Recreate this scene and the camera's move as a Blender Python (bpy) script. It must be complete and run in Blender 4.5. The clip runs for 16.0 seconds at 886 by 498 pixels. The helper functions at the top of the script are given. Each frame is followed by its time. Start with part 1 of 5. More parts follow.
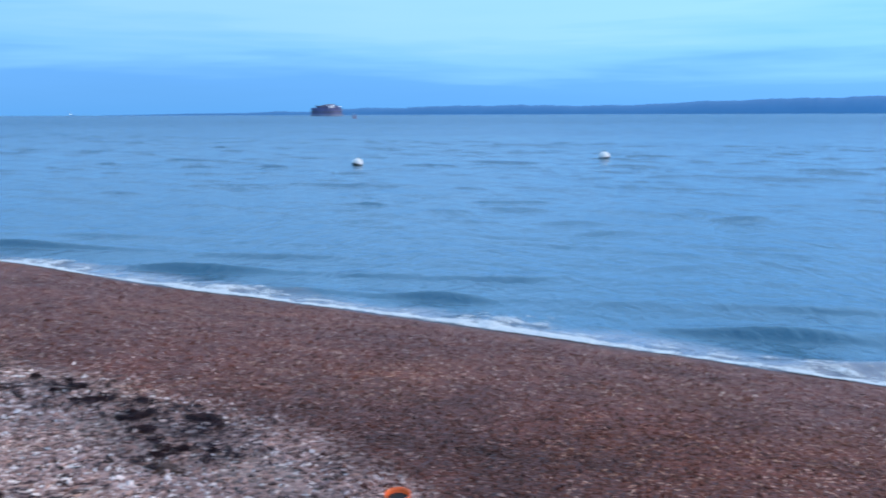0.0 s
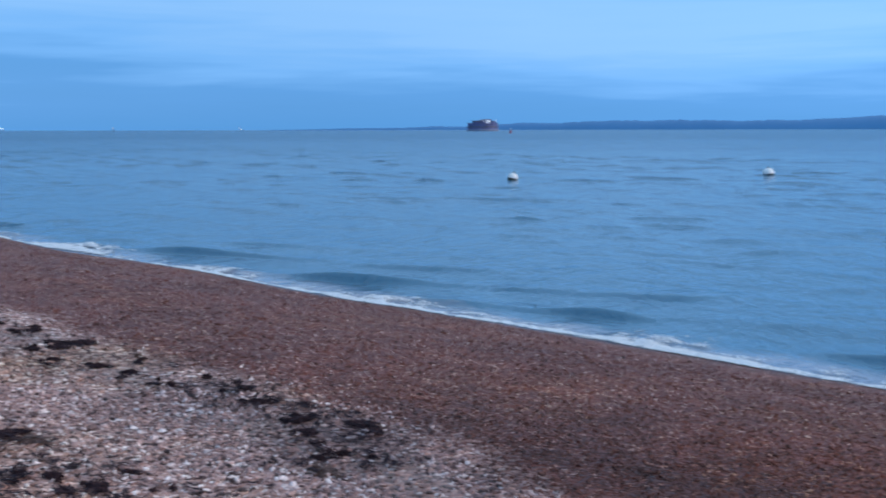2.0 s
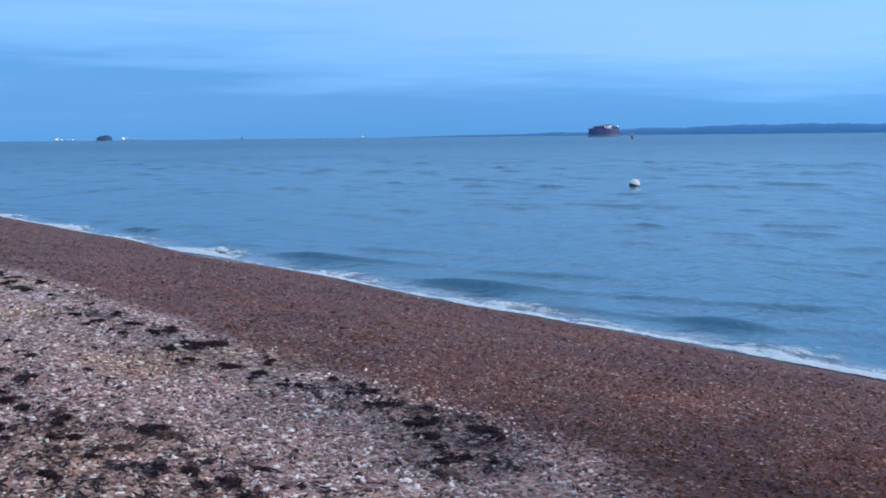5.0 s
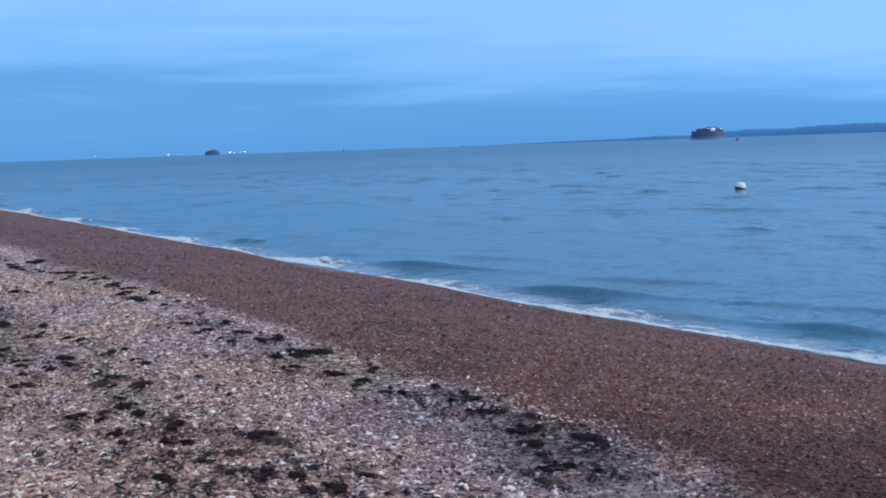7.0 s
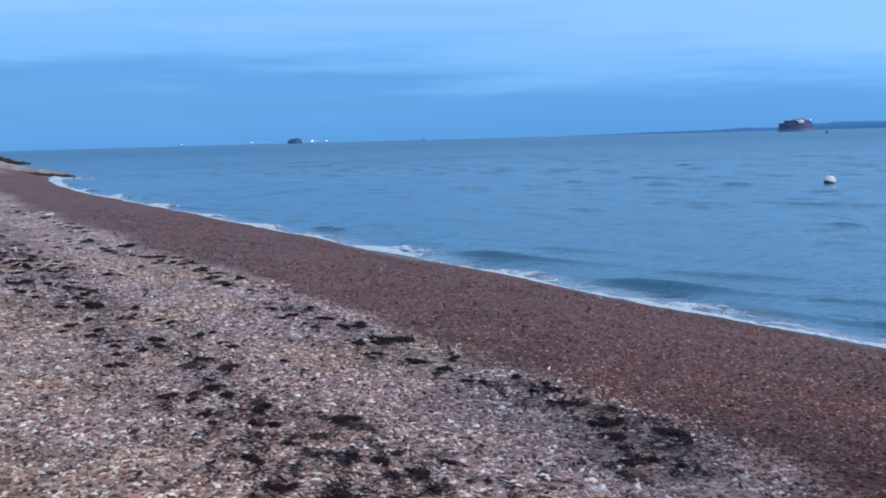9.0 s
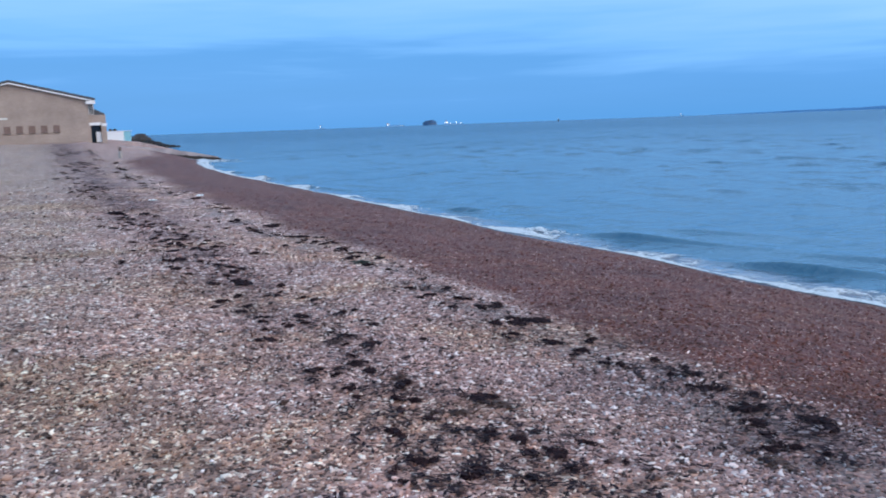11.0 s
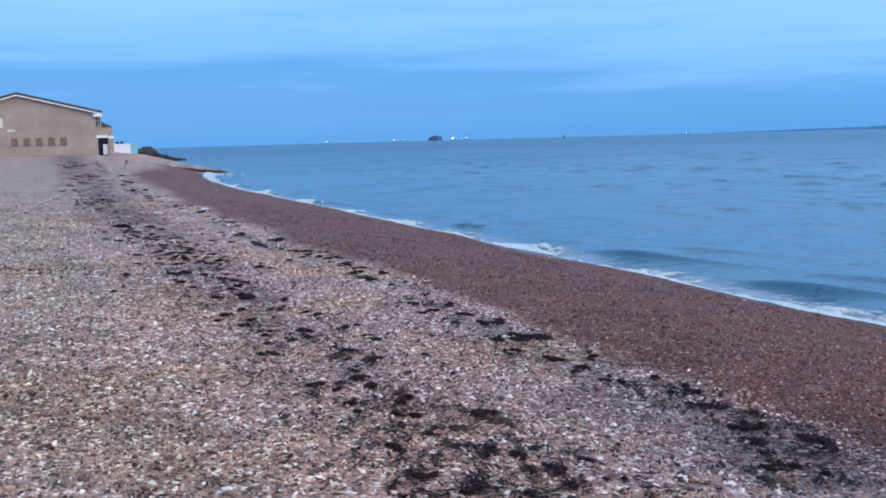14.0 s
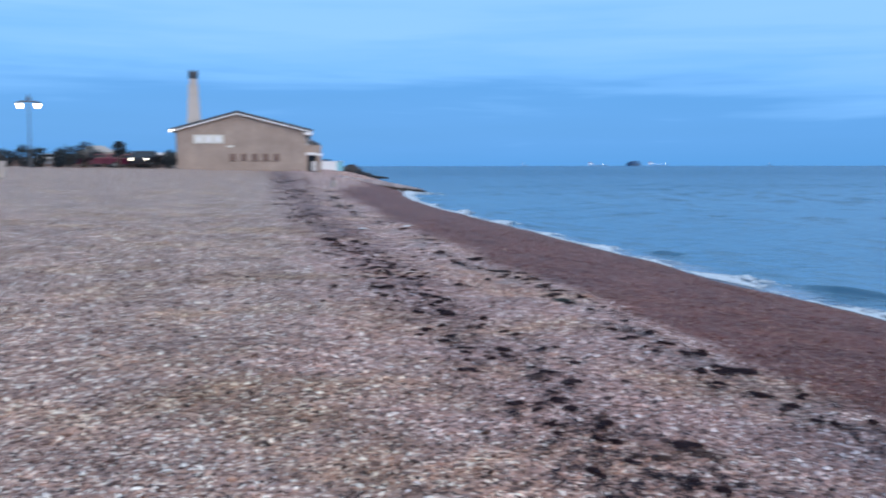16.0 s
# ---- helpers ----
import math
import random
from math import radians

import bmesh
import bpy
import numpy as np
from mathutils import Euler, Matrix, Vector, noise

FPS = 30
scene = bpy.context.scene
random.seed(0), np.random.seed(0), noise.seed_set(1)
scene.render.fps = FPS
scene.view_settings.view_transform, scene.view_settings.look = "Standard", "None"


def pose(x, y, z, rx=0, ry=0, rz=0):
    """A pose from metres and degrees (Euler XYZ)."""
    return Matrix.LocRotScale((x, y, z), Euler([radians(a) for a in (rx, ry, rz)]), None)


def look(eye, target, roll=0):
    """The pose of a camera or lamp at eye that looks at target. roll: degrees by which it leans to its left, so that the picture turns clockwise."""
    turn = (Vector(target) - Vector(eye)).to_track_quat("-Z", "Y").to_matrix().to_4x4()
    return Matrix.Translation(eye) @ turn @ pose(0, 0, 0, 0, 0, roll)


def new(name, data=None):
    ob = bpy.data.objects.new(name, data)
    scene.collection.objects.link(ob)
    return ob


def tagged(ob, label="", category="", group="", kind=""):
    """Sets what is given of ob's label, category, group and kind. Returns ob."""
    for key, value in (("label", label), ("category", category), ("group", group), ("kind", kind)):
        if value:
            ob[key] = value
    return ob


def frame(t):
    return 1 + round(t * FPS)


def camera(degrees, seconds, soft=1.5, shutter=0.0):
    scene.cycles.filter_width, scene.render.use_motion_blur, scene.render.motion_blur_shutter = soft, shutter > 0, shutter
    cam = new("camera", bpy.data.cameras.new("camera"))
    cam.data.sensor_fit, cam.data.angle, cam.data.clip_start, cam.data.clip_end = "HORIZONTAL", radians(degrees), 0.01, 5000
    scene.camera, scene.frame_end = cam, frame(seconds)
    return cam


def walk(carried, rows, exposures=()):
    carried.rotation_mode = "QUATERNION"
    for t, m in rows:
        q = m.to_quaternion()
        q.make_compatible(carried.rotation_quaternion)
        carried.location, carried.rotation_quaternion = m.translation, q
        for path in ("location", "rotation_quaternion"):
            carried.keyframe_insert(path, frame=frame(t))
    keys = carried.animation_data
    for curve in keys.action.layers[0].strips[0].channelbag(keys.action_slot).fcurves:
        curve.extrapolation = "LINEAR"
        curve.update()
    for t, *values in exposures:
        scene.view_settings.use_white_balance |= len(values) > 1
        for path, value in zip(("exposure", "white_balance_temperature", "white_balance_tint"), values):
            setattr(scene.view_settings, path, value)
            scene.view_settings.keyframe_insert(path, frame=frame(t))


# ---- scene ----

# The beach frame: l runs along the shore, s out to sea, z is the height above the still sea.
SHORE = radians(56.0)
ALONG = Vector((-math.sin(SHORE), math.cos(SHORE), 0))
SEAWARD = Vector((math.cos(SHORE), math.sin(SHORE), 0))
EYE = 2.6

# ---- camera ----
cam = camera(48.6, 16.0, soft=1.8, shutter=0.9)
ROWS = [
    (0.0, 0.000, 0.000, 0.000, 0.00, -7.83, 0.17),
    (0.5, -0.007, -0.005, -0.001, 3.32, -7.77, 0.24),
    (1.0, -0.017, -0.002, -0.004, 4.84, -7.59, -0.20),
    (1.5, -0.027, 0.003, -0.007, 6.97, -7.10, -0.28),
    (2.0, -0.032, -0.001, -0.005, 8.99, -6.95, 0.11),
    (2.5, -0.035, -0.008, 0.001, 12.29, -6.74, 0.83),
    (3.0, -0.034, -0.009, -0.003, 14.19, -6.39, 0.67),
    (3.5, -0.039, -0.023, -0.005, 14.48, -6.53, 0.34),
    (6.0, -0.045, -0.037, 0.004, 18.31, -6.30, 1.24),
    (6.5, -0.041, -0.033, 0.002, 20.06, -6.13, 1.65),
    (7.0, -0.042, -0.042, 0.000, 21.88, -5.96, 1.96),
    (7.5, -0.050, -0.058, 0.009, 22.16, -5.98, 1.81),
    (8.0, -0.052, -0.058, 0.006, 24.04, -6.33, 1.84),
    (8.5, -0.053, -0.066, 0.007, 25.82, -6.51, 1.81),
    (9.0, -0.062, -0.078, 0.004, 26.48, -6.40, 1.52),
    (9.5, -0.070, -0.097, 0.006, 28.37, -6.16, 1.65),
    (10.0, -0.072, -0.111, 0.005, 30.95, -6.82, 2.09),
    (12.5, -0.023, -0.202, 0.028, 36.68, -6.95, 1.29),
    (13.0, -0.023, -0.204, 0.021, 37.13, -6.73, 1.26),
    (13.5, -0.017, -0.185, 0.023, 35.68, -6.78, 1.51),
    (14.0, -0.021, -0.176, 0.022, 34.58, -6.35, 1.53),
    (14.5, -0.022, -0.191, 0.030, 34.39, -6.23, 1.39),
    (15.0, -0.029, -0.222, 0.025, 36.67, -5.35, 1.09),
    (15.5, -0.033, -0.263, 0.020, 40.97, -4.78, 0.48),
    (16.0, -0.056, -0.263, 0.020, 45.80, -4.87, 0.05),
]
EXPOSURES = [(0.0, 0.16), (0.5, 0.02), (1.5, 0.0), (2.0, -0.18), (3.5, -0.10), (8.0, -0.18), (10.0, -0.08), (12.5, 0.0), (14.5, 0.0), (16.0, -0.05)]
walk(cam, [(t, pose(x, y, EYE + z, 0, 0, yaw) @ pose(0, 0, 0, pitch) @ pose(0, 0, 0, 0, roll) @ pose(0, 0, 0, 90))
           for t, x, y, z, yaw, pitch, roll in ROWS], EXPOSURES)

# ---- sky and light: a blue, cloudy dusk ----
SUN_AZ, SUN_EL = radians(-95.0), radians(30.0)
world = bpy.data.worlds.new("dusk_sky")
scene.world = world
world.use_nodes = True
wn, wl = world.node_tree.nodes, world.node_tree.links
wn.clear()


def wnode(kind, **values):
    n = wn.new(kind)
    for k, v in values.items():
        n.inputs[k].default_value = v
    return n


sky = wn.new("ShaderNodeTexSky")
sky.sky_type, sky.sun_disc = "NISHITA", False
sky.sun_elevation, sky.sun_rotation = SUN_EL, -SUN_AZ
sky.air_density, sky.dust_density, sky.ozone_density = 1.2, 1.0, 3.0
coord = wn.new("ShaderNodeTexCoord")
split = wn.new("ShaderNodeSeparateXYZ")
wl.new(coord.outputs["Generated"], split.inputs[0])
# clouds lie in long level banks: the pattern is squeezed upwards
stretch = wn.new("ShaderNodeMapping")
stretch.inputs["Scale"].default_value = (1.3, 1.3, 13.0)
wl.new(coord.outputs["Generated"], stretch.inputs["Vector"])
banks = wnode("ShaderNodeTexNoise", Scale=1.0, Detail=5.0, Roughness=0.52, Distortion=0.35)
wl.new(stretch.outputs[0], banks.inputs["Vector"])
wisps_map = wn.new("ShaderNodeMapping")
wisps_map.inputs["Scale"].default_value = (2.6, 2.6, 34.0)
wisps_map.inputs["Location"].default_value = (3.1, 1.7, 0.4)
wl.new(coord.outputs["Generated"], wisps_map.inputs["Vector"])
wisps = wnode("ShaderNodeTexNoise", Scale=1.0, Detail=4.0, Roughness=0.55, Distortion=0.2)
wl.new(wisps_map.outputs[0], wisps.inputs["Vector"])


def wmath(op, a, b=None, c=None):
    n = wn.new("ShaderNodeMath")
    n.operation = op
    for i, v in enumerate((a, b, c)):
        if v is None:
            continue
        if isinstance(v, (int, float)):
            n.inputs[i].default_value = v
        else:
            wl.new(v, n.inputs[i])
    return n.outputs[0]


height = wmath("ADD", split.outputs["Z"], wmath("MULTIPLY", wmath("SUBTRACT", banks.outputs[0], 0.5), 0.15))
height = wmath("ADD", height, wmath("MULTIPLY", wmath("SUBTRACT", wisps.outputs[0], 0.5), 0.17))
# a long thin place in the cloud, out over the far shore
az_of = wmath("ARCTAN2", wmath("MULTIPLY", split.outputs["X"], -1.0), split.outputs["Y"])
thin = wmath("ADD", wmath("POWER", wmath("DIVIDE", wmath("SUBTRACT", az_of, 0.06), 0.30), 2.0), wmath("POWER", wmath("DIVIDE", wmath("SUBTRACT", split.outputs["Z"], 0.105), 0.035), 2.0))
thin = wmath("MULTIPLY", wmath("POWER", 2.718, wmath("MULTIPLY", thin, -1.0)), wmath("MULTIPLY", wisps.outputs[0], 0.20))
height = wmath("ADD", height, thin)
# and a darker torn bank higher up beside it
bank = wmath("ADD", wmath("POWER", wmath("DIVIDE", wmath("ADD", az_of, 0.26), 0.20), 2.0), wmath("POWER", wmath("DIVIDE", wmath("SUBTRACT", split.outputs["Z"], 0.150), 0.028), 2.0))
bank = wmath("MULTIPLY", wmath("POWER", 2.718, wmath("MULTIPLY", bank, -1.0)), wmath("MULTIPLY", banks.outputs[0], 0.24))
height = wmath("SUBTRACT", height, bank)
ramp = wn.new("ShaderNodeValToRGB")
wl.new(height, ramp.inputs[0])
stops = [(0.0, (0.098, 0.38, 0.87)), (0.05, (0.105, 0.395, 0.91)), (0.09, (0.19, 0.53, 1.10)), (0.15, (0.285, 0.62, 1.14)),
         (0.30, (0.33, 0.66, 1.14)), (0.60, (0.44, 0.74, 1.12)), (1.0, (0.54, 0.80, 1.12))]
while len(ramp.color_ramp.elements) < len(stops):
    ramp.color_ramp.elements.new(0.5)
for e, (p, c) in zip(ramp.color_ramp.elements, stops):
    e.position, e.color = p, (*c, 1)
sky_dim = wn.new("ShaderNodeMix")
sky_dim.data_type, sky_dim.blend_type = "RGBA", "MULTIPLY"
sky_dim.inputs[0].default_value = 1.0
wl.new(sky.outputs[0], sky_dim.inputs[6])
sky_dim.inputs[7].default_value = (0.10, 0.10, 0.10, 1)
cover = wn.new("ShaderNodeMix")
cover.data_type = "RGBA"
cover.inputs[0].default_value = 0.90
wl.new(sky_dim.outputs[2], cover.inputs[6])
wl.new(ramp.outputs[0], cover.inputs[7])
# the clouds are brighter on the side of the hidden sun
toward = wn.new("ShaderNodeVectorMath")
toward.operation = "DOT_PRODUCT"
wl.new(coord.outputs["Generated"], toward.inputs[0])
toward.inputs[1].default_value = (-math.sin(SUN_AZ + 0.4), math.cos(SUN_AZ + 0.4), 0)
lift = wmath("MULTIPLY_ADD", wmath("POWER", wmath("MAXIMUM", toward.outputs["Value"], 0.0), 1.4), 0.32, 1.05)
background = wn.new("ShaderNodeBackground")
wl.new(lift, background.inputs["Strength"])
wl.new(cover.outputs[2], background.inputs["Color"])
world_out = wn.new("ShaderNodeOutputWorld")
wl.new(background.outputs[0], world_out.inputs[0])

sun_data = bpy.data.lights.new("sun", "SUN")
sun_data.energy, sun_data.angle, sun_data.color = 1.75, radians(60), (1.0, 0.76, 0.54)
sun = new("sun", sun_data)
sun_from = Vector((-math.sin(SUN_AZ) * math.cos(SUN_EL), math.cos(SUN_AZ) * math.cos(SUN_EL), math.sin(SUN_EL)))
sun.matrix_world = look(sun_from * 60, (0, 0, 0))

# ---- materials ----


class Mat:
    """A small builder of node materials."""

    def __init__(self, name, **bsdf):
        self.m = bpy.data.materials.new(name)
        self.m.use_nodes = True
        self.nodes, self.links = self.m.node_tree.nodes, self.m.node_tree.links
        self.b = self.nodes["Principled BSDF"]
        for k, v in bsdf.items():
            self.set(k.replace("_", " "), v)

    def set(self, socket, v):
        if hasattr(v, "is_output"):
            self.links.new(v, self.b.inputs[socket])
        else:
            self.b.inputs[socket].default_value = (*v, 1) if isinstance(v, tuple) and len(v) == 3 else v
        return self

    def node(self, kind, **values):
        n = self.nodes.new(kind)
        for k, v in values.items():
            s = n.inputs[k.replace("_", " ")]
            if hasattr(v, "is_output"):
                self.links.new(v, s)
            else:
                s.default_value = v
        return n

    def place(self, scale=(1, 1, 1)):
        g = self.nodes.new("ShaderNodeTexCoord")
        n = self.node("ShaderNodeMapping", Vector=g.outputs["Object"])
        n.inputs["Scale"].default_value = scale
        return n.outputs[0]

    def noise(self, scale, detail=4.0, rough=0.55, vector=None, distort=0.0):
        n = self.node("ShaderNodeTexNoise", Scale=scale, Detail=detail, Roughness=rough, Distortion=distort)
        self.links.new(vector or self.place(), n.inputs["Vector"])
        return n.outputs[0]

    def voronoi(self, scale, vector=None, out="Color"):
        n = self.node("ShaderNodeTexVoronoi", Scale=scale)
        self.links.new(vector or self.place(), n.inputs["Vector"])
        return n.outputs[out]

    def ramp(self, fac, stops, mode="LINEAR"):
        n = self.nodes.new("ShaderNodeValToRGB")
        n.color_ramp.interpolation = mode
        while len(n.color_ramp.elements) < len(stops):
            n.color_ramp.elements.new(0.5)
        for e, (p, c) in zip(n.color_ramp.elements, stops):
            e.position, e.color = p, ((c, c, c, 1) if isinstance(c, (int, float)) else (*c, 1))
        self.links.new(fac, n.inputs[0])
        return n.outputs[0]

    def math(self, op, a, b=0.0, clamp=False):
        n = self.nodes.new("ShaderNodeMath")
        n.operation, n.use_clamp = op, clamp
        for i, v in enumerate((a, b)):
            if hasattr(v, "is_output"):
                self.links.new(v, n.inputs[i])
            else:
                n.inputs[i].default_value = v
        return n.outputs[0]

    def mix(self, fac, a, b, blend="MIX"):
        n = self.nodes.new("ShaderNodeMix")
        n.data_type, n.blend_type = "RGBA", blend
        for i, v in ((0, fac), (6, a), (7, b)):
            if hasattr(v, "is_output"):
                self.links.new(v, n.inputs[i])
            else:
                n.inputs[i].default_value = (*v, 1) if isinstance(v, tuple) else v
        return n.outputs[2]

    def bump(self, height, strength=0.4, distance=0.01, under=None):
        n = self.node("ShaderNodeBump", Strength=strength, Distance=distance, Height=height)
        if under:
            self.links.new(under, n.inputs["Normal"])
        self.set("Normal", n.outputs[0])
        return n.outputs[0]


def plain(name, colour, rough=0.6, metal=0.0, grain=0.12, scale=6.0, fine=60.0, bump=0.15, distance=0.004):
    """A painted, plastic, stone or metal surface with stains at two scales and a fine relief."""
    m = Mat(name, Roughness=rough, Metallic=metal)
    big = m.noise(scale, 5)
    small = m.noise(fine, 3)
    f = m.math("ADD", m.math("MULTIPLY", big, 0.65), m.math("MULTIPLY", small, 0.35))
    dark = tuple(c * (1 - 2.2 * grain) for c in colour)
    light = tuple(min(1, c * (1 + 1.6 * grain)) for c in colour)
    m.set("Base Color", m.ramp(f, [(0.3, dark), (0.7, light)]))
    m.bump(small, bump, distance)
    return m.m


def glow(name, colour, strength):
    m = Mat(name, Roughness=0.4)
    m.set("Base Color", (0.9, 0.9, 0.85)).set("Emission Color", colour).set("Emission Strength", strength)
    return m.m


# flint shingle: the dry bank is grey, fawn and white, the lower slope is fine brown gravel
DRY = [(0.0, (0.040, 0.030, 0.030)), (0.16, (0.130, 0.092, 0.087)), (0.32, (0.29, 0.214, 0.196)), (0.48, (0.40, 0.288, 0.258)),
       (0.61, (0.335, 0.262, 0.252)), (0.72, (0.50, 0.396, 0.370)), (0.80, (0.42, 0.295, 0.240)), (0.87, (0.62, 0.52, 0.485)), (0.945, (0.96, 0.88, 0.85))]
BROWN = [(0.0, (0.050, 0.0205, 0.0170)), (0.22, (0.095, 0.0340, 0.0255)), (0.50, (0.135, 0.0472, 0.0337)), (0.75, (0.166, 0.0610, 0.0432)),
         (0.88, (0.146, 0.069, 0.058)), (0.94, (0.21, 0.104, 0.082)), (0.980, (0.56, 0.46, 0.42))]


def edge_line(m, run):
    """Where the dry bank gives way to the brown gravel, along the shore."""
    e = m.math("SUBTRACT", 3.42, m.math("MULTIPLY", m.math("DIVIDE", m.math("SUBTRACT", run, 8.5), 15.0, True), 0.85))
    e = m.math("SUBTRACT", e, m.math("MULTIPLY", m.math("DIVIDE", m.math("SUBTRACT", 3.3, run), 1.2, True), 0.45))
    return m.math("ADD", e, m.math("ADD", m.math("MULTIPLY", m.math("DIVIDE", m.math("SUBTRACT", run, 45.0), 40.0, True), 5.0), m.math("MULTIPLY", m.math("DIVIDE", m.math("SUBTRACT", run, 93.0), 5.0, True), 9.0)))


def drift(m, c, pos):
    """Broad patches of tone and of iron stain, the same for the ground and the stones on it."""
    patch = m.noise(0.9, 5, 0.6, pos)
    rust = m.noise(0.6, 4, 0.6, m.node("ShaderNodeMapping", Vector=pos, Location=(7.3, 2.1, 0.0)).outputs[0])
    c = m.mix(0.8, c, m.ramp(patch, [(0.32, (0.70, 0.67, 0.68)), (0.5, (1, 1, 1)), (0.68, (1.16, 1.12, 1.10))]), "MULTIPLY")
    mottled = m.noise(3.6, 3, 0.6, pos)
    c = m.mix(0.8, c, m.ramp(mottled, [(0.30, (0.78, 0.74, 0.74)), (0.5, (1, 1, 1)), (0.70, (1.22, 1.18, 1.14))]), "MULTIPLY")
    c = m.mix(0.8, c, m.ramp(rust, [(0.48, (1, 1, 1)), (0.68, (1.07, 1.0, 0.78))]), "MULTIPLY")
    # the upper strandline leaves a broken dark stain
    across = m.nodes.new("ShaderNodeVectorMath")
    across.operation = "DOT_PRODUCT"
    m.links.new(pos, across.inputs[0])
    across.inputs[1].default_value = SEAWARD
    run = m.nodes.new("ShaderNodeVectorMath")
    run.operation = "DOT_PRODUCT"
    m.links.new(pos, run.inputs[0])
    run.inputs[1].default_value = ALONG
    centre = m.math("MAXIMUM", m.math("SUBTRACT", 1.75, m.math("MULTIPLY", run.outputs["Value"], 0.032)), 1.0)
    off = m.math("DIVIDE", m.math("SUBTRACT", m.math("ADD", across.outputs["Value"], m.math("MULTIPLY", m.math("SUBTRACT", rust, 0.5), 1.6)), centre), m.math("ADD", 0.42, m.math("MULTIPLY", m.math("MAXIMUM", run.outputs["Value"], 0.0), 0.011)))
    band = m.math("POWER", 2.718, m.math("MULTIPLY", m.math("MULTIPLY", off, off), -1.0))
    torn_band = m.noise(1.3, 6, 0.7, pos)
    band = m.math("MULTIPLY", band, m.math("MULTIPLY", m.math("SUBTRACT", torn_band, 0.36), 6.0, True))
    band = m.math("MULTIPLY", band, m.math("DIVIDE", m.math("SUBTRACT", run.outputs["Value"], 4.0), 14.0, True))
    c = m.mix(m.math("MULTIPLY", band, 0.9), c, m.mix(1.0, c, (0.36, 0.32, 0.36), "MULTIPLY"))
    # older, greyer shingle higher up the bank
    old = m.math("DIVIDE", m.math("SUBTRACT", 1.3, m.math("ADD", across.outputs["Value"], m.math("MULTIPLY", m.math("SUBTRACT", patch, 0.5), 2.0))), 1.6, True)
    c = m.mix(old, c, m.mix(1.0, c, (0.93, 0.985, 0.93), "MULTIPLY"))
    # damp grit where the last high water reached the foot of the bank
    low = m.math("DIVIDE", m.math("SUBTRACT", m.math("ADD", across.outputs["Value"], m.math("MULTIPLY", m.math("SUBTRACT", patch, 0.5), 0.8)), 3.0), 0.48)
    damp = m.math("MULTIPLY", m.math("POWER", 2.718, m.math("MULTIPLY", m.math("MULTIPLY", low, low), -1.0)), m.math("DIVIDE", m.math("SUBTRACT", 9.0, run.outputs["Value"]), 4.0, True))
    c = m.mix(m.math("MULTIPLY", damp, 0.9), c, m.mix(1.0, c, (0.66, 0.66, 0.70), "MULTIPLY"))
    # a damp dark patch and an iron-stained one low on the gravel
    for (l, s), wide, tint in (((2.8, 4.05), 1.3, (0.58, 0.55, 0.58)), ((1.9, 4.8), 1.5, (0.98, 0.70, 0.48))):
        far = m.nodes.new("ShaderNodeVectorMath")
        far.operation = "DISTANCE"
        m.links.new(pos, far.inputs[0])
        far.inputs[1].default_value = ALONG * l + SEAWARD * s + Vector((0, 0, 0.9))
        near = m.math("SUBTRACT", 1.25, m.math("ADD", m.math("DIVIDE", far.outputs["Value"], wide), m.math("MULTIPLY", m.math("SUBTRACT", patch, 0.5), 1.6)), True)
        c = m.mix(near, c, m.mix(1.0, c, tint, "MULTIPLY"))
    return c


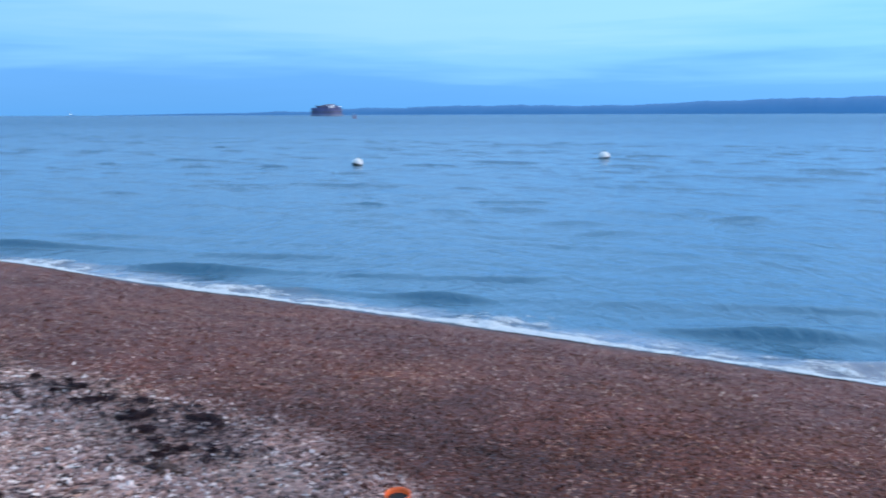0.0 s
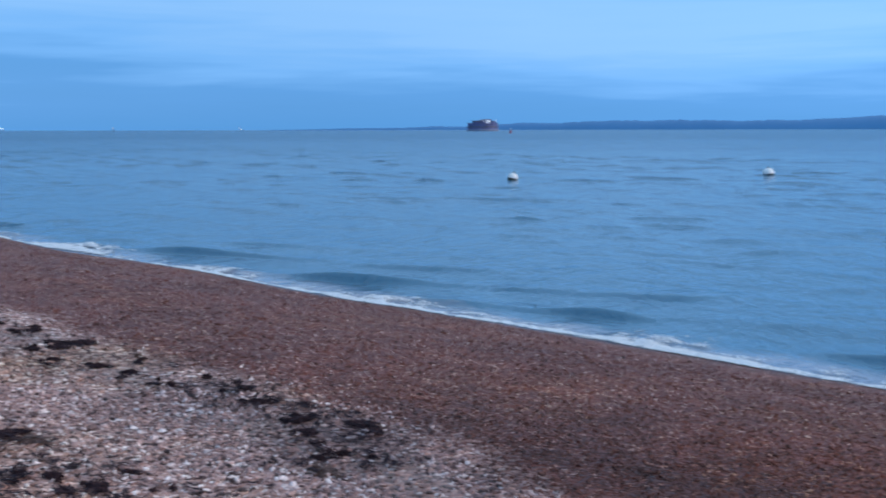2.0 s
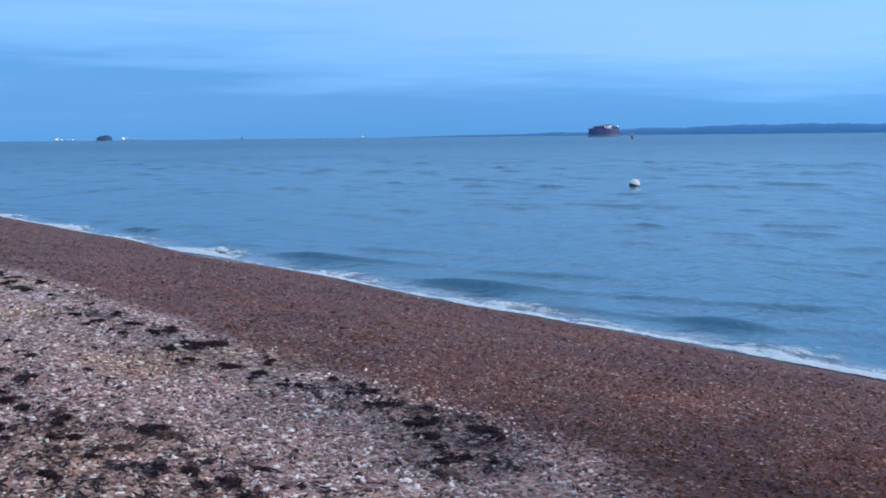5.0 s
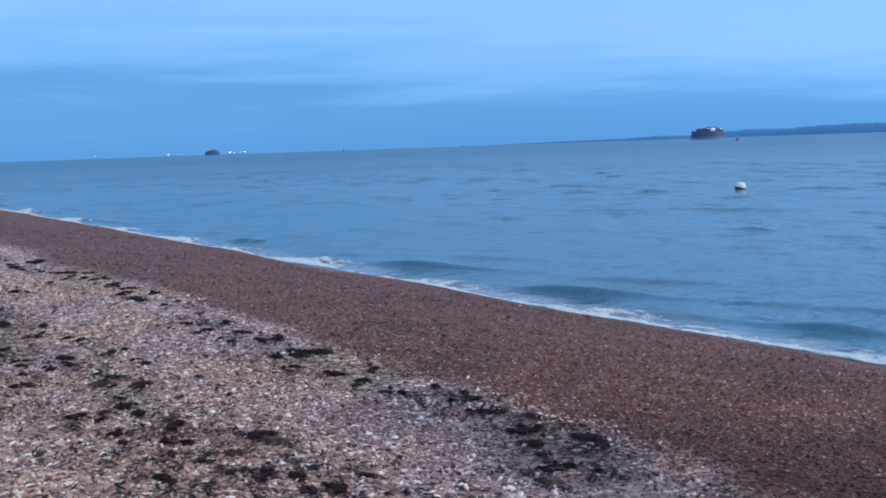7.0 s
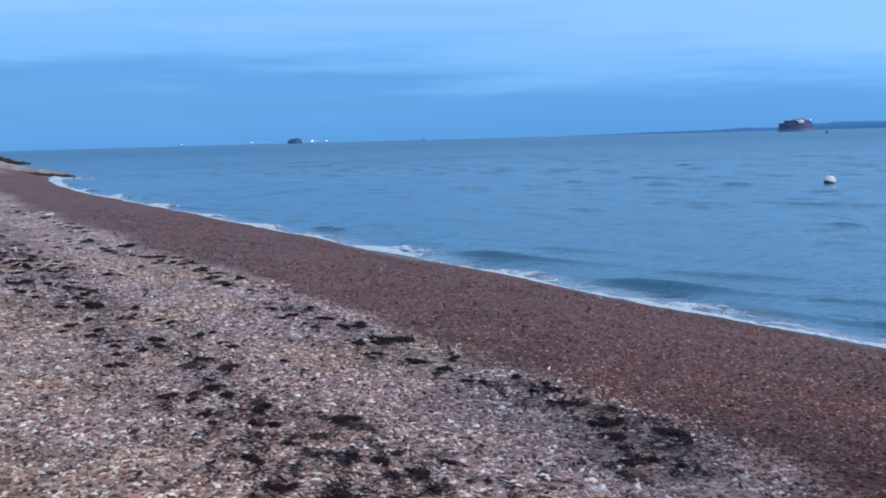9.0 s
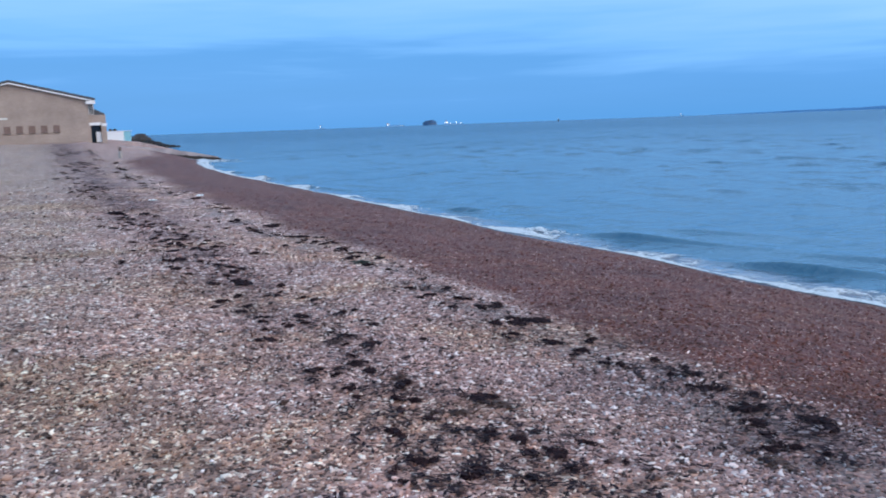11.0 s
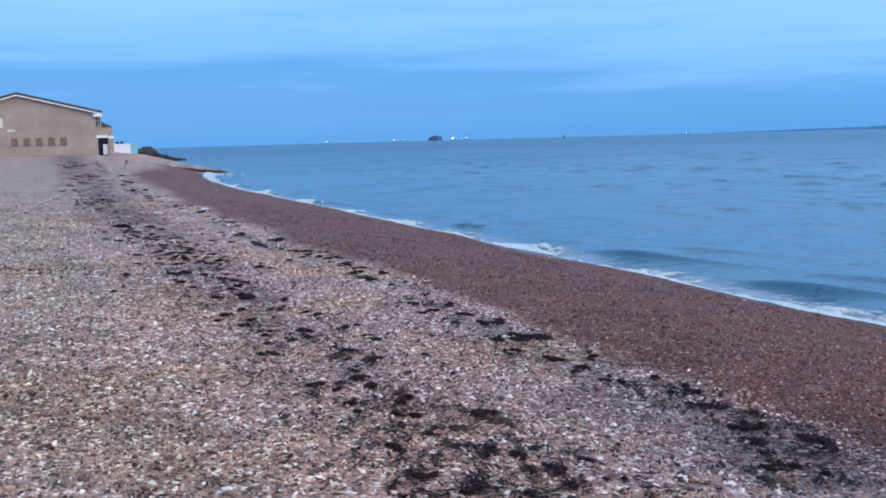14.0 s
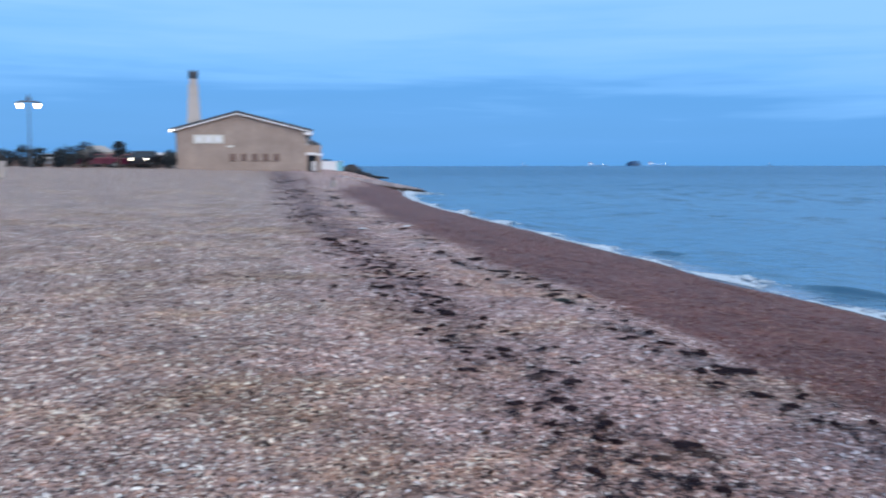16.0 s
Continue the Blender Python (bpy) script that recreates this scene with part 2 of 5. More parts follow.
def shingle_ground():
    m = Mat("shingle")
    geo = m.nodes.new("ShaderNodeNewGeometry")
    pos = geo.outputs["Position"]
    dot = m.nodes.new("ShaderNodeVectorMath")
    dot.operation = "DOT_PRODUCT"
    m.links.new(pos, dot.inputs[0])
    dot.inputs[1].default_value = SEAWARD
    s = dot.outputs["Value"]
    edge = m.noise(0.55, 4, 0.6, pos)
    fine_edge = m.noise(5.0, 3, 0.6, pos)
    w = m.math("ADD", m.math("MULTIPLY", m.math("SUBTRACT", edge, 0.5), 1.1), m.math("MULTIPLY", m.math("SUBTRACT", fine_edge, 0.5), 0.5))
    run = m.nodes.new("ShaderNodeVectorMath")
    run.operation = "DOT_PRODUCT"
    m.links.new(pos, run.inputs[0])
    run.inputs[1].default_value = ALONG
    edge_at = edge_line(m, run.outputs["Value"])
    wet = m.math("MULTIPLY", m.math("SUBTRACT", m.math("ADD", s, m.math("MULTIPLY", w, 0.8)), edge_at), m.math("DIVIDE", 1.0, m.math("ADD", 0.20, m.math("MULTIPLY", m.math("MAXIMUM", run.outputs["Value"], 0.0), 0.014))), True)
    built = m.math("DIVIDE", m.math("SUBTRACT", run.outputs["Value"], 58.0), 34.0, True)
    built = m.math("ADD", m.math("MULTIPLY", m.math("POWER", built, 1.4), 2.2), m.math("MULTIPLY", m.math("POWER", built, 5.0), 0.7))
    built = m.math("ADD", built, m.math("MULTIPLY", m.math("DIVIDE", m.math("SUBTRACT", run.outputs["Value"], 112.0), 12.0, True), 6.5))
    soaked = m.math("MULTIPLY", m.math("SUBTRACT", m.math("SUBTRACT", m.math("ADD", s, m.math("MULTIPLY", w, 0.3)), built), 9.55), 1.6, True)
    cell = m.nodes.new("ShaderNodeSeparateColor")
    m.links.new(m.voronoi(34.0, pos), cell.inputs[0])
    cell2 = m.nodes.new("ShaderNodeSeparateColor")
    m.links.new(m.voronoi(58.0, pos), cell2.inputs[0])
    dry_c = m.ramp(cell.outputs[0], DRY)
    brown_c = m.ramp(cell2.outputs[0], [(p, tuple(1.0 * v for v in c)) for p, c in BROWN])
    c = m.mix(wet, dry_c, brown_c)
    c = m.mix(1.0, drift(m, c, pos), (1.04, 0.995, 0.955), "MULTIPLY")  # grit between the stones
    c = m.mix(m.math("MULTIPLY", soaked, 0.35), c, (0.10, 0.055, 0.045))
    off = m.math("DIVIDE", m.math("SUBTRACT", m.math("ADD", s, m.math("MULTIPLY", w, 0.8)), m.math("SUBTRACT", edge_at, 0.36)), 0.24)
    sandy = m.math("POWER", 2.718, m.math("MULTIPLY", m.math("MULTIPLY", off, off), -1.0))
    bare = m.math("MULTIPLY", m.math("SUBTRACT", m.noise(1.1, 3, 0.6, pos), 0.46), 6.0, True)
    c = m.mix(m.math("MULTIPLY", m.math("MULTIPLY", sandy, bare), 0.7), c, (0.27, 0.21, 0.20))
    m.set("Base Color", c)
    m.set("Specular IOR Level", 0.3)
    rough = m.ramp(wet, [(0.0, 0.78), (1.0, 0.62)])
    m.set("Roughness", m.mix(soaked, rough, (0.25, 0.25, 0.25)))
    lumps = m.voronoi(34.0, pos, "Distance")
    m.bump(m.math("ADD", m.math("MULTIPLY", lumps, -1.0), m.math("MULTIPLY", m.noise(9.0, 4, 0.6, pos), 1.2)), 0.9, 0.02)
    return m.m


def pebble_mat(name, stops, rough, shine=0.5):
    m = Mat(name, Roughness=rough)
    m.set("Specular IOR Level", shine)
    geo = m.nodes.new("ShaderNodeNewGeometry")
    c = m.ramp(geo.outputs["Random Per Island"], stops)
    mottle = m.noise(90.0, 3, 0.6, geo.outputs["Position"])
    c = m.mix(0.5, c, m.ramp(mottle, [(0.3, 0.6), (0.7, 1.25)]), "MULTIPLY")
    m.set("Base Color", drift(m, c, geo.outputs["Position"]))
    return m.m


def pebble_piece_mat(name, stops, rough):
    m = Mat(name, Roughness=rough)
    info = m.nodes.new("ShaderNodeObjectInfo")
    c = m.ramp(info.outputs["Random"], stops)
    m.set("Base Color", m.mix(0.55, c, m.ramp(m.noise(70.0, 3), [(0.3, 0.6), (0.7, 1.25)]), "MULTIPLY"))
    return m.m


def sea_mat():
    m = Mat("sea_water", Roughness=0.12, IOR=1.33)
    geo = m.nodes.new("ShaderNodeNewGeometry")
    pos = geo.outputs["Position"]

    def stretched(x, y):
        n = m.node("ShaderNodeMapping", Vector=pos)
        n.inputs["Rotation"].default_value = (0, 0, -SHORE + 0.42)
        n.inputs["Scale"].default_value = (x, y, 1.0)
        return n.outputs[0]

    def over(v, level, gain):
        return m.math("MULTIPLY", m.math("MAXIMUM", m.math("SUBTRACT", v, level), 0.0), gain)

    # sand hangs in the water near the beach; tone and gloss fade with distance
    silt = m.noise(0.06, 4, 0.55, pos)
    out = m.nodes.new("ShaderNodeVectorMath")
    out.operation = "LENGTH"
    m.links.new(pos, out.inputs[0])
    far_off = m.ramp(m.math("DIVIDE", m.math("SUBTRACT", out.outputs["Value"], 12.0), 300.0, True), [(0.0, 0.0), (0.10, 0.40), (0.4, 0.8), (1.0, 1.0)])
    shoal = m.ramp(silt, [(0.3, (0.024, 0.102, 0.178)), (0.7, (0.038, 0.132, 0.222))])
    # churned sand hangs in the last metres before the beach
    across = m.nodes.new("ShaderNodeVectorMath")
    across.operation = "DOT_PRODUCT"
    m.links.new(pos, across.inputs[0])
    across.inputs[1].default_value = SEAWARD
    ragged = m.math("MULTIPLY", m.math("SUBTRACT", m.noise(0.7, 4, 0.6, pos), 0.5), 1.6)
    churn = m.math("SUBTRACT", 1.0, m.math("DIVIDE", m.math("SUBTRACT", m.math("ADD", across.outputs["Value"], ragged), 10.15), 0.6), True)
    shoal = m.mix(m.math("MULTIPLY", churn, 0.9), shoal, (0.26, 0.27, 0.33))
    # far off, weaker sky reflection is put in as darker colour and less gloss
    m.set("Base Color", m.mix(far_off, shoal, (0.001, 0.072, 0.165)))
    m.set("Specular IOR Level", m.ramp(far_off, [(0.0, 0.5), (0.4, 0.44), (1.0, 0.13)]))
    m.set("Roughness", m.ramp(far_off, [(0.0, 0.10), (0.5, 0.16), (1.0, 0.24)]))
    # ripples, and the short steep wavelets of the open water, sparse and in groups
    fine = m.noise(5.0, 4, 0.6, stretched(1.0, 0.5), 0.2)
    ripple = m.noise(1.7, 4, 0.55, stretched(1.0, 0.5), 0.3)
    short = m.noise(1.05, 3, 0.5, stretched(1.0, 0.45), 0.2)
    long = m.noise(0.26, 4, 0.6, stretched(1.0, 0.42), 0.2)
    gusts = m.ramp(m.noise(0.035, 3, 0.6, stretched(1.0, 0.4)), [(0.38, 0.25), (0.62, 1.0)])
    h = m.math("ADD", m.math("MULTIPLY", fine, 0.030), m.math("MULTIPLY", ripple, 0.085))
    h = m.math("ADD", h, m.math("MULTIPLY", over(short, 0.56, 0.62), gusts))
    h = m.math("ADD", h, m.math("MULTIPLY", over(long, 0.54, 4.2), m.math("MULTIPLY", far_off, gusts)))
    m.bump(h, 1.0, 1.0)
    return m.m


def foam_mat():
    m = Mat("foam", Roughness=0.75)
    geo = m.nodes.new("ShaderNodeNewGeometry")
    n = m.noise(26.0, 5, 0.65, geo.outputs["Position"])
    fine = m.noise(75.0, 3, 0.6, geo.outputs["Position"])
    m.set("Base Color", m.ramp(n, [(0.3, (0.42, 0.47, 0.53)), (0.65, (0.74, 0.76, 0.79))]))
    thick = m.nodes.new("ShaderNodeAttribute")
    thick.attribute_name = "thick"
    lace = m.math("ADD", m.math("MULTIPLY", m.math("SUBTRACT", n, 0.5), 1.6), m.math("MULTIPLY", m.math("SUBTRACT", fine, 0.5), 1.0))
    m.set("Alpha", m.math("MULTIPLY", m.math("ADD", thick.outputs["Fac"], lace), 1.1, True))
    m.bump(n, 0.5, 0.02)
    return m.m


def brick_wall_mat():
    m = Mat("brickwork", Roughness=0.85)
    g = m.nodes.new("ShaderNodeTexCoord")
    b = m.node("ShaderNodeTexBrick", Scale=1.0, Mortar_Size=0.010)
    b.inputs["Brick Width"].default_value, b.inputs["Row Height"].default_value = 0.225, 0.075
    b.inputs["Color1"].default_value = (0.455, 0.37, 0.33, 1)
    b.inputs["Color2"].default_value = (0.395, 0.315, 0.27, 1)
    b.inputs["Mortar"].default_value = (0.38, 0.32, 0.27, 1)
    turn = m.node("ShaderNodeMapping", Vector=g.outputs["Object"])
    turn.inputs["Rotation"].default_value = (radians(90), 0, 0)
    m.links.new(turn.outputs[0], b.inputs["Vector"])
    stain = m.noise(0.5, 5, 0.6)
    m.set("Base Color", m.mix(0.7, b.outputs[0], m.ramp(stain, [(0.3, (0.7, 0.68, 0.66)), (0.7, (1.15, 1.12, 1.1))]), "MULTIPLY"))
    m.bump(b.outputs["Fac"], 0.4, -0.01)
    return m.m


def weed_mat():
    m = Mat("seaweed", Roughness=0.85)
    m.set("Specular IOR Level", 0.15)
    info = m.nodes.new("ShaderNodeNewGeometry")
    c = m.ramp(info.outputs["Random Per Island"], [(0.0, (0.013, 0.007, 0.011)), (0.5, (0.024, 0.012, 0.017)), (0.8, (0.042, 0.020, 0.023)), (1.0, (0.085, 0.038, 0.032))])
    m.set("Base Color", c)
    m.bump(m.noise(120.0, 3), 0.3, 0.003)
    return m.m


DRY = [(p, (min(1, 1.17 * c[0]), 0.985 * c[1], 0.985 * c[2])) for p, c in DRY]
BROWN = [(p, (1.14 * c[0], 0.99 * c[1], 0.98 * c[2])) for p, c in BROWN]
SHINGLE = shingle_ground()
PEBBLE_DRY = pebble_mat("dry_flint", DRY, 0.7, 0.3)
PEBBLE_BROWN = pebble_mat("brown_flint", BROWN, 0.62, 0.38)
PIECE_DRY = pebble_piece_mat("dry_flint_pebble", DRY, 0.6)
SEA = sea_mat()
FOAM = foam_mat()
BRICK = brick_wall_mat()
WEED = weed_mat()
WEED_RUST = plain("rusty_wrack", (0.085, 0.032, 0.018), 0.6, fine=90)
WEED_GREEN = plain("green_weed", (0.030, 0.036, 0.026), 0.7, fine=90)
WHITE = plain("white_paint", (0.84, 0.85, 0.86), 0.5, grain=0.05)
# a lighter copy of the white, so the kiosk front looks brightly lit
KIOSK_WHITE = plain("kiosk_lit_white", (0.92, 0.93, 0.93), 0.5, grain=0.03)
SLATE = plain("roof_slate", (0.075, 0.08, 0.09), 0.6, grain=0.2, scale=2.0, fine=14)
DARK = plain("dark_glass", (0.02, 0.022, 0.026), 0.12, grain=0.1)
BROWN_GLASS = plain("brown_glass_block", (0.235, 0.155, 0.125), 0.25, grain=0.2)
RENDERED = plain("pale_render", (0.44, 0.40, 0.37), 0.85, grain=0.12, scale=0.7)
STACK_PALE = plain("pale_stack_brick", (0.56, 0.505, 0.47), 0.85, grain=0.10, scale=0.7)
SIGN = plain("sign_board", (0.74, 0.74, 0.69), 0.5, grain=0.1)
TURQUOISE = plain("turquoise_paint", (0.30, 0.62, 0.66), 0.5, grain=0.07)
CONCRETE = plain("weathered_concrete", (0.15, 0.112, 0.105), 0.9, grain=0.22, scale=1.0, fine=25)
GROYNE_TOP = plain("pale_concrete", (0.42, 0.375, 0.385), 0.9, grain=0.22, scale=1.0, fine=25)
TIMBER = plain("wet_timber", (0.028, 0.021, 0.018), 0.7, grain=0.25, scale=2.0, fine=30)
ROCK = plain("dark_rock", (0.020, 0.019, 0.023), 0.8, grain=0.3, scale=1.2, fine=10, bump=0.6, distance=0.05)
STEEL = plain("grey_steel", (0.10, 0.105, 0.11), 0.5, metal=0.4, grain=0.1)
# fort colours: the blue haze of distance is mixed into the stone
MASONRY = plain("hazed_fort_masonry", (0.135, 0.155, 0.30), 0.9, grain=0.2, scale=0.06, fine=0.8, bump=0.3, distance=0.3)
HAZED_STONE = plain("hazed_far_stone", (0.09, 0.19, 0.34), 0.9, grain=0.2, scale=0.06, fine=0.8)
GRANITE = plain("hazed_fort_granite", (0.23, 0.27, 0.38), 0.9, grain=0.2, scale=0.05, fine=0.6)
RED = plain("red_paint", (0.40, 0.03, 0.03), 0.4, grain=0.12)
CRIMSON = plain("faded_crimson_paint", (0.26, 0.022, 0.060), 0.45, grain=0.12)
RED_CAR = plain("red_car_paint", (0.12, 0.012, 0.042), 0.25, grain=0.05)
BLACK_CAR = plain("black_car_paint", (0.02, 0.022, 0.028), 0.25, grain=0.05)
SILVER_CAR = plain("silver_car_paint", (0.28, 0.30, 0.33), 0.35, metal=0.4, grain=0.04)
RUBBER = plain("rubber", (0.015, 0.015, 0.016), 0.8)
ORANGE = plain("orange_plastic", (0.85, 0.13, 0.02), 0.35, grain=0.1, scale=25, fine=160)
BUOY_WHITE = plain("white_buoy_plastic", (0.88, 0.88, 0.85), 0.45, grain=0.12, scale=3)
BUOY_DARK = plain("buoy_slime", (0.04, 0.045, 0.035), 0.6, grain=0.2)
LEAF = plain("dark_leaf", (0.022, 0.036, 0.046), 0.7, grain=0.3, scale=3, fine=12)
BARK = plain("bark", (0.07, 0.05, 0.04), 0.9, grain=0.2)
HILL = plain("hazed_woodland", (0.014, 0.034, 0.055), 0.95, grain=0.25, scale=0.004, fine=0.03, bump=0.0)
HILL.node_tree.nodes["Principled BSDF"].inputs["Emission Color"].default_value = (0.03, 0.18, 0.54, 1)  # haze of miles of air, put in as a blue glow
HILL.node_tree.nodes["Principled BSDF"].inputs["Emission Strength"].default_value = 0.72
LAMP_LIT = glow("lit_lantern", (1.0, 0.86, 0.70), 14.0)
FLOOD_LIT = glow("lit_floodlight", (1.0, 0.93, 0.80), 12.0)
SHIP_LIT = glow("ship_deck_light", (0.90, 0.97, 1.0), 3.5)
# hull paint paled towards the sky's blue to carry the haze
HAZED_HULL = plain("hazed_hull", (0.20, 0.42, 0.68), 0.6, grain=0.1)
TAIL_LIT = glow("tail_light", (1.0, 0.25, 0.12), 5.0)
HEAD_LIT = glow("head_light", (1.0, 0.9, 0.75), 6.0)

# ---- building tools ----


def at(l, s, z=0.0):
    return ALONG * l + SEAWARD * s + Vector((0, 0, z))


def bearing(az, d, z=0.0):
    """A place at az degrees to the left of the y axis, d metres from the origin."""
    a = radians(az)
    return Vector((-math.sin(a) * d, math.cos(a) * d, z))


def frame_at(l, s, z=0.0, turn=0.0):
    """A pose at a place of the beach frame: local x along SEAWARD, local y along ALONG."""
    return Matrix.Translation(at(l, s, z)) @ pose(0, 0, 0, 0, 0, math.degrees(SHORE) + turn)


def facing(az, d, z=0.0, turn=0.0):
    """A pose at a bearing whose local x runs across the line of sight and local y away."""
    return Matrix.Translation(bearing(az, d, z)) @ pose(0, 0, 0, 0, 0, az + turn)


def part(name, bm, material, parent=None, label="", smooth=False):
    me = bpy.data.meshes.new(name)
    bm.to_mesh(me)
    bm.free()
    me.materials.append(material)
    if smooth:
        for p in me.polygons:
            p.use_smooth = True
    ob = new(name, me)
    if parent is not None:
        ob.parent = parent
    if label:
        tagged(ob, label)
    return ob


def thing(name, m, label, category, group="", kind=""):
    ob = new(name)
    ob.matrix_world = m
    return tagged(ob, label, category, group, kind)


def box(bm, x0, x1, y0, y1, z0, z1, bevel=0.0):
    made = bmesh.ops.create_cube(bm, size=1.0)["verts"]
    for v in made:
        v.co = Vector((x0 + (v.co.x + 0.5) * (x1 - x0), y0 + (v.co.y + 0.5) * (y1 - y0), z0 + (v.co.z + 0.5) * (z1 - z0)))
    if bevel:
        edges = list({e for v in made for e in v.link_edges})
        bmesh.ops.bevel(bm, geom=edges, offset=bevel, segments=2, profile=0.5, affect="EDGES")
    return bm


def boxes(*rows, bevel=0.0):
    bm = bmesh.new()
    for r in rows:
        box(bm, *r, bevel=bevel)
    return bm


def lathe(profile, n=24, bm=None, centre=(0, 0, 0)):
    """A turned body from (radius, height) pairs."""
    bm = bm or bmesh.new()
    rings = []
    for r, z in profile:
        if r < 1e-6:
            rings.append([bm.verts.new(Vector(centre) + Vector((0, 0, z)))])
        else:
            rings.append([bm.verts.new(Vector(centre) + Vector((r * math.cos(a), r * math.sin(a), z))) for a in (2 * math.pi * i / n for i in range(n))])
    for p, q in zip(rings, rings[1:]):
        for i in range(n):
            j = (i + 1) % n
            if len(p) == 1 and len(q) > 1:
                bm.faces.new((p[0], q[i], q[j]))
            elif len(q) == 1 and len(p) > 1:
                bm.faces.new((p[i], p[j], q[0]))
            elif len(p) > 1:
                bm.faces.new((p[i], p[j], q[j], q[i]))
    for ring, flip in ((rings[0], True), (rings[-1], False)):
        if len(ring) > 1:
            bm.faces.new(list(reversed(ring)) if flip else ring)
    bmesh.ops.recalc_face_normals(bm, faces=bm.faces)
    return bm


def prism(outline, y0, y1, bm=None):
    """An outline in x and z, drawn out along y."""
    bm = bm or bmesh.new()
    a = [bm.verts.new((x, y0, z)) for x, z in outline]
    b = [bm.verts.new((x, y1, z)) for x, z in outline]
    n = len(outline)
    bm.faces.new(a)
    bm.faces.new(list(reversed(b)))
    for i in range(n):
        j = (i + 1) % n
        bm.faces.new((a[j], a[i], b[i], b[j]))
    bmesh.ops.recalc_face_normals(bm, faces=bm.faces)
    return bm


def mesh_from(name, verts, faces, material, smooth=True):
    """A mesh from arrays of computed corners and of faces of one size."""
    verts, faces = np.asarray(verts, np.float32), np.asarray(faces, np.int32)
    me = bpy.data.meshes.new(name)
    me.vertices.add(len(verts))
    me.vertices.foreach_set("co", verts.ravel())
    k = faces.shape[1]
    me.loops.add(faces.size)
    me.loops.foreach_set("vertex_index", faces.ravel())
    me.polygons.add(len(faces))
    me.polygons.foreach_set("loop_start", np.arange(0, faces.size, k, dtype=np.int32))
    me.update(calc_edges=True)
    me.polygons.foreach_set("use_smooth", np.full(len(faces), smooth))
    me.validate()
    me.materials.append(material)
    return new(name, me)


def grid_faces(nu, nv):
    i = np.arange(nu * nv).reshape(nu, nv)
    return np.stack([i[:-1, :-1], i[1:, :-1], i[1:, 1:], i[:-1, 1:]], -1).reshape(-1, 4)


def steps(*parts):
    """Ascending positions from stretches (start, end, step); an end with a negative step grows geometrically."""
    out = []
    for a, b, n in parts:
        out.append(np.linspace(a, b, n, endpoint=False) if n > 0 else np.sign(a + b) * np.geomspace(abs(a), abs(b), -n, endpoint=False))
    return np.concatenate(out)




def bumps(l, s, size, seed, n=10):
    """A soft irregular field of about -1 to 1, with lumps about size metres wide."""
    r = np.random.default_rng(seed)
    out = np.zeros(np.broadcast(l, s).shape)
    for _ in range(n):
        a, k, p = r.uniform(0, 6.283), r.uniform(0.5, 1.6) * 6.283 / size / 2, r.uniform(0, 6.283)
        out += np.sin(k * (l * math.cos(a) + s * math.sin(a)) + p)
    return out / n ** 0.5 / 1.2


PROFILE_S = np.linspace(-80, 80, 1601)
PROFILE_Z = np.convolve(np.pad(np.interp(PROFILE_S, [-60, -20, -10, -3, 0, 3.5, 7, 10.0, 14, 40, 80], [1.5, 1.40, 1.32, 1.2, 1.15, 1.0, 0.53, 0.0, -0.6, -3, -6]), 12, mode="edge"),
                        np.hanning(25) / np.hanning(25).sum(), "valid")


def accretion(l):
    """How far the groyne has built the waterline out."""
    t = np.clip((l - 58) / 34, 0, 1)
    return (2.2 * t ** 1.4 + 0.7 * t ** 5) * np.clip((101 - l) / 4, 0, 1) + 6.5 * np.clip((l - 112) / 12, 0, 1)


def beach(l, s):
    """The height of the shingle."""
    l, s = np.asarray(l, float), np.asarray(s, float)
    shift = accretion(l) * np.clip((s - 3) / 5, 0, 1)
    z = np.interp(s - shift, PROFILE_S, PROFILE_Z) * (1 + 0.0068 * np.clip(l, -10, 118))
    z = z + 0.42 * np.clip(l / 105, 0, 1) * np.exp(-((s - 4.5) / 2.6) ** 2)
    near = np.exp(-((s - 2) / 9) ** 2)
    z = z + near * (0.030 * bumps(l, s, 1.6, 11) + 0.05 * bumps(l, s * 1.5, 6.0, 12) * np.clip((l - 6) / 10, 0, 1))
    return z


def edge_s(l):
    """Where the dry bank meets the brown gravel."""
    base = 3.42 - 0.85 * np.clip((l - 8.5) / 15, 0, 1) - 0.45 * np.clip((3.3 - l) / 1.2, 0, 1)
    return base + 0.20 * bumps(l, l * 0, 2.5, 91) + 0.08 * bumps(l, l * 0, 0.7, 92)


def ground_z(p):
    return float(beach(p.dot(ALONG), p.dot(SEAWARD)))


# ---- ground ----
ls = steps((-4800, -40, -26), (-40, -8, 60), (-8, 22, 150), (22, 130, 110), (130, 4800, -26))
ss = steps((-4800, -40, -26), (-40, -8, 50), (-8, 14, 120), (14, 80, 30), (80, 4800, -18))
L, S = np.meshgrid(ls, ss, indexing="ij")
Z = beach(L, S)
P = np.stack([L * ALONG.x + S * SEAWARD.x, L * ALONG.y + S * SEAWARD.y, Z], -1).reshape(-1, 3)
ground = tagged(mesh_from("ground", P, grid_faces(*L.shape), SHINGLE), "shingle beach of grey dry bank and brown lower slope", "beach", kind="structure")

# ---- water ----
BREAKERS = [(-3.0, 0.8), (1.6, 0.7), (5.7, 1.0), (10.2, 0.9), (14.6, 1.0), (20.2, 1.1), (24.6, 0.6), (29.4, 0.9), (35.0, 0.7), (43.0, 0.8), (53.0, 0.9), (64.0, 0.6), (76.0, 0.7), (92.5, 1.5)]


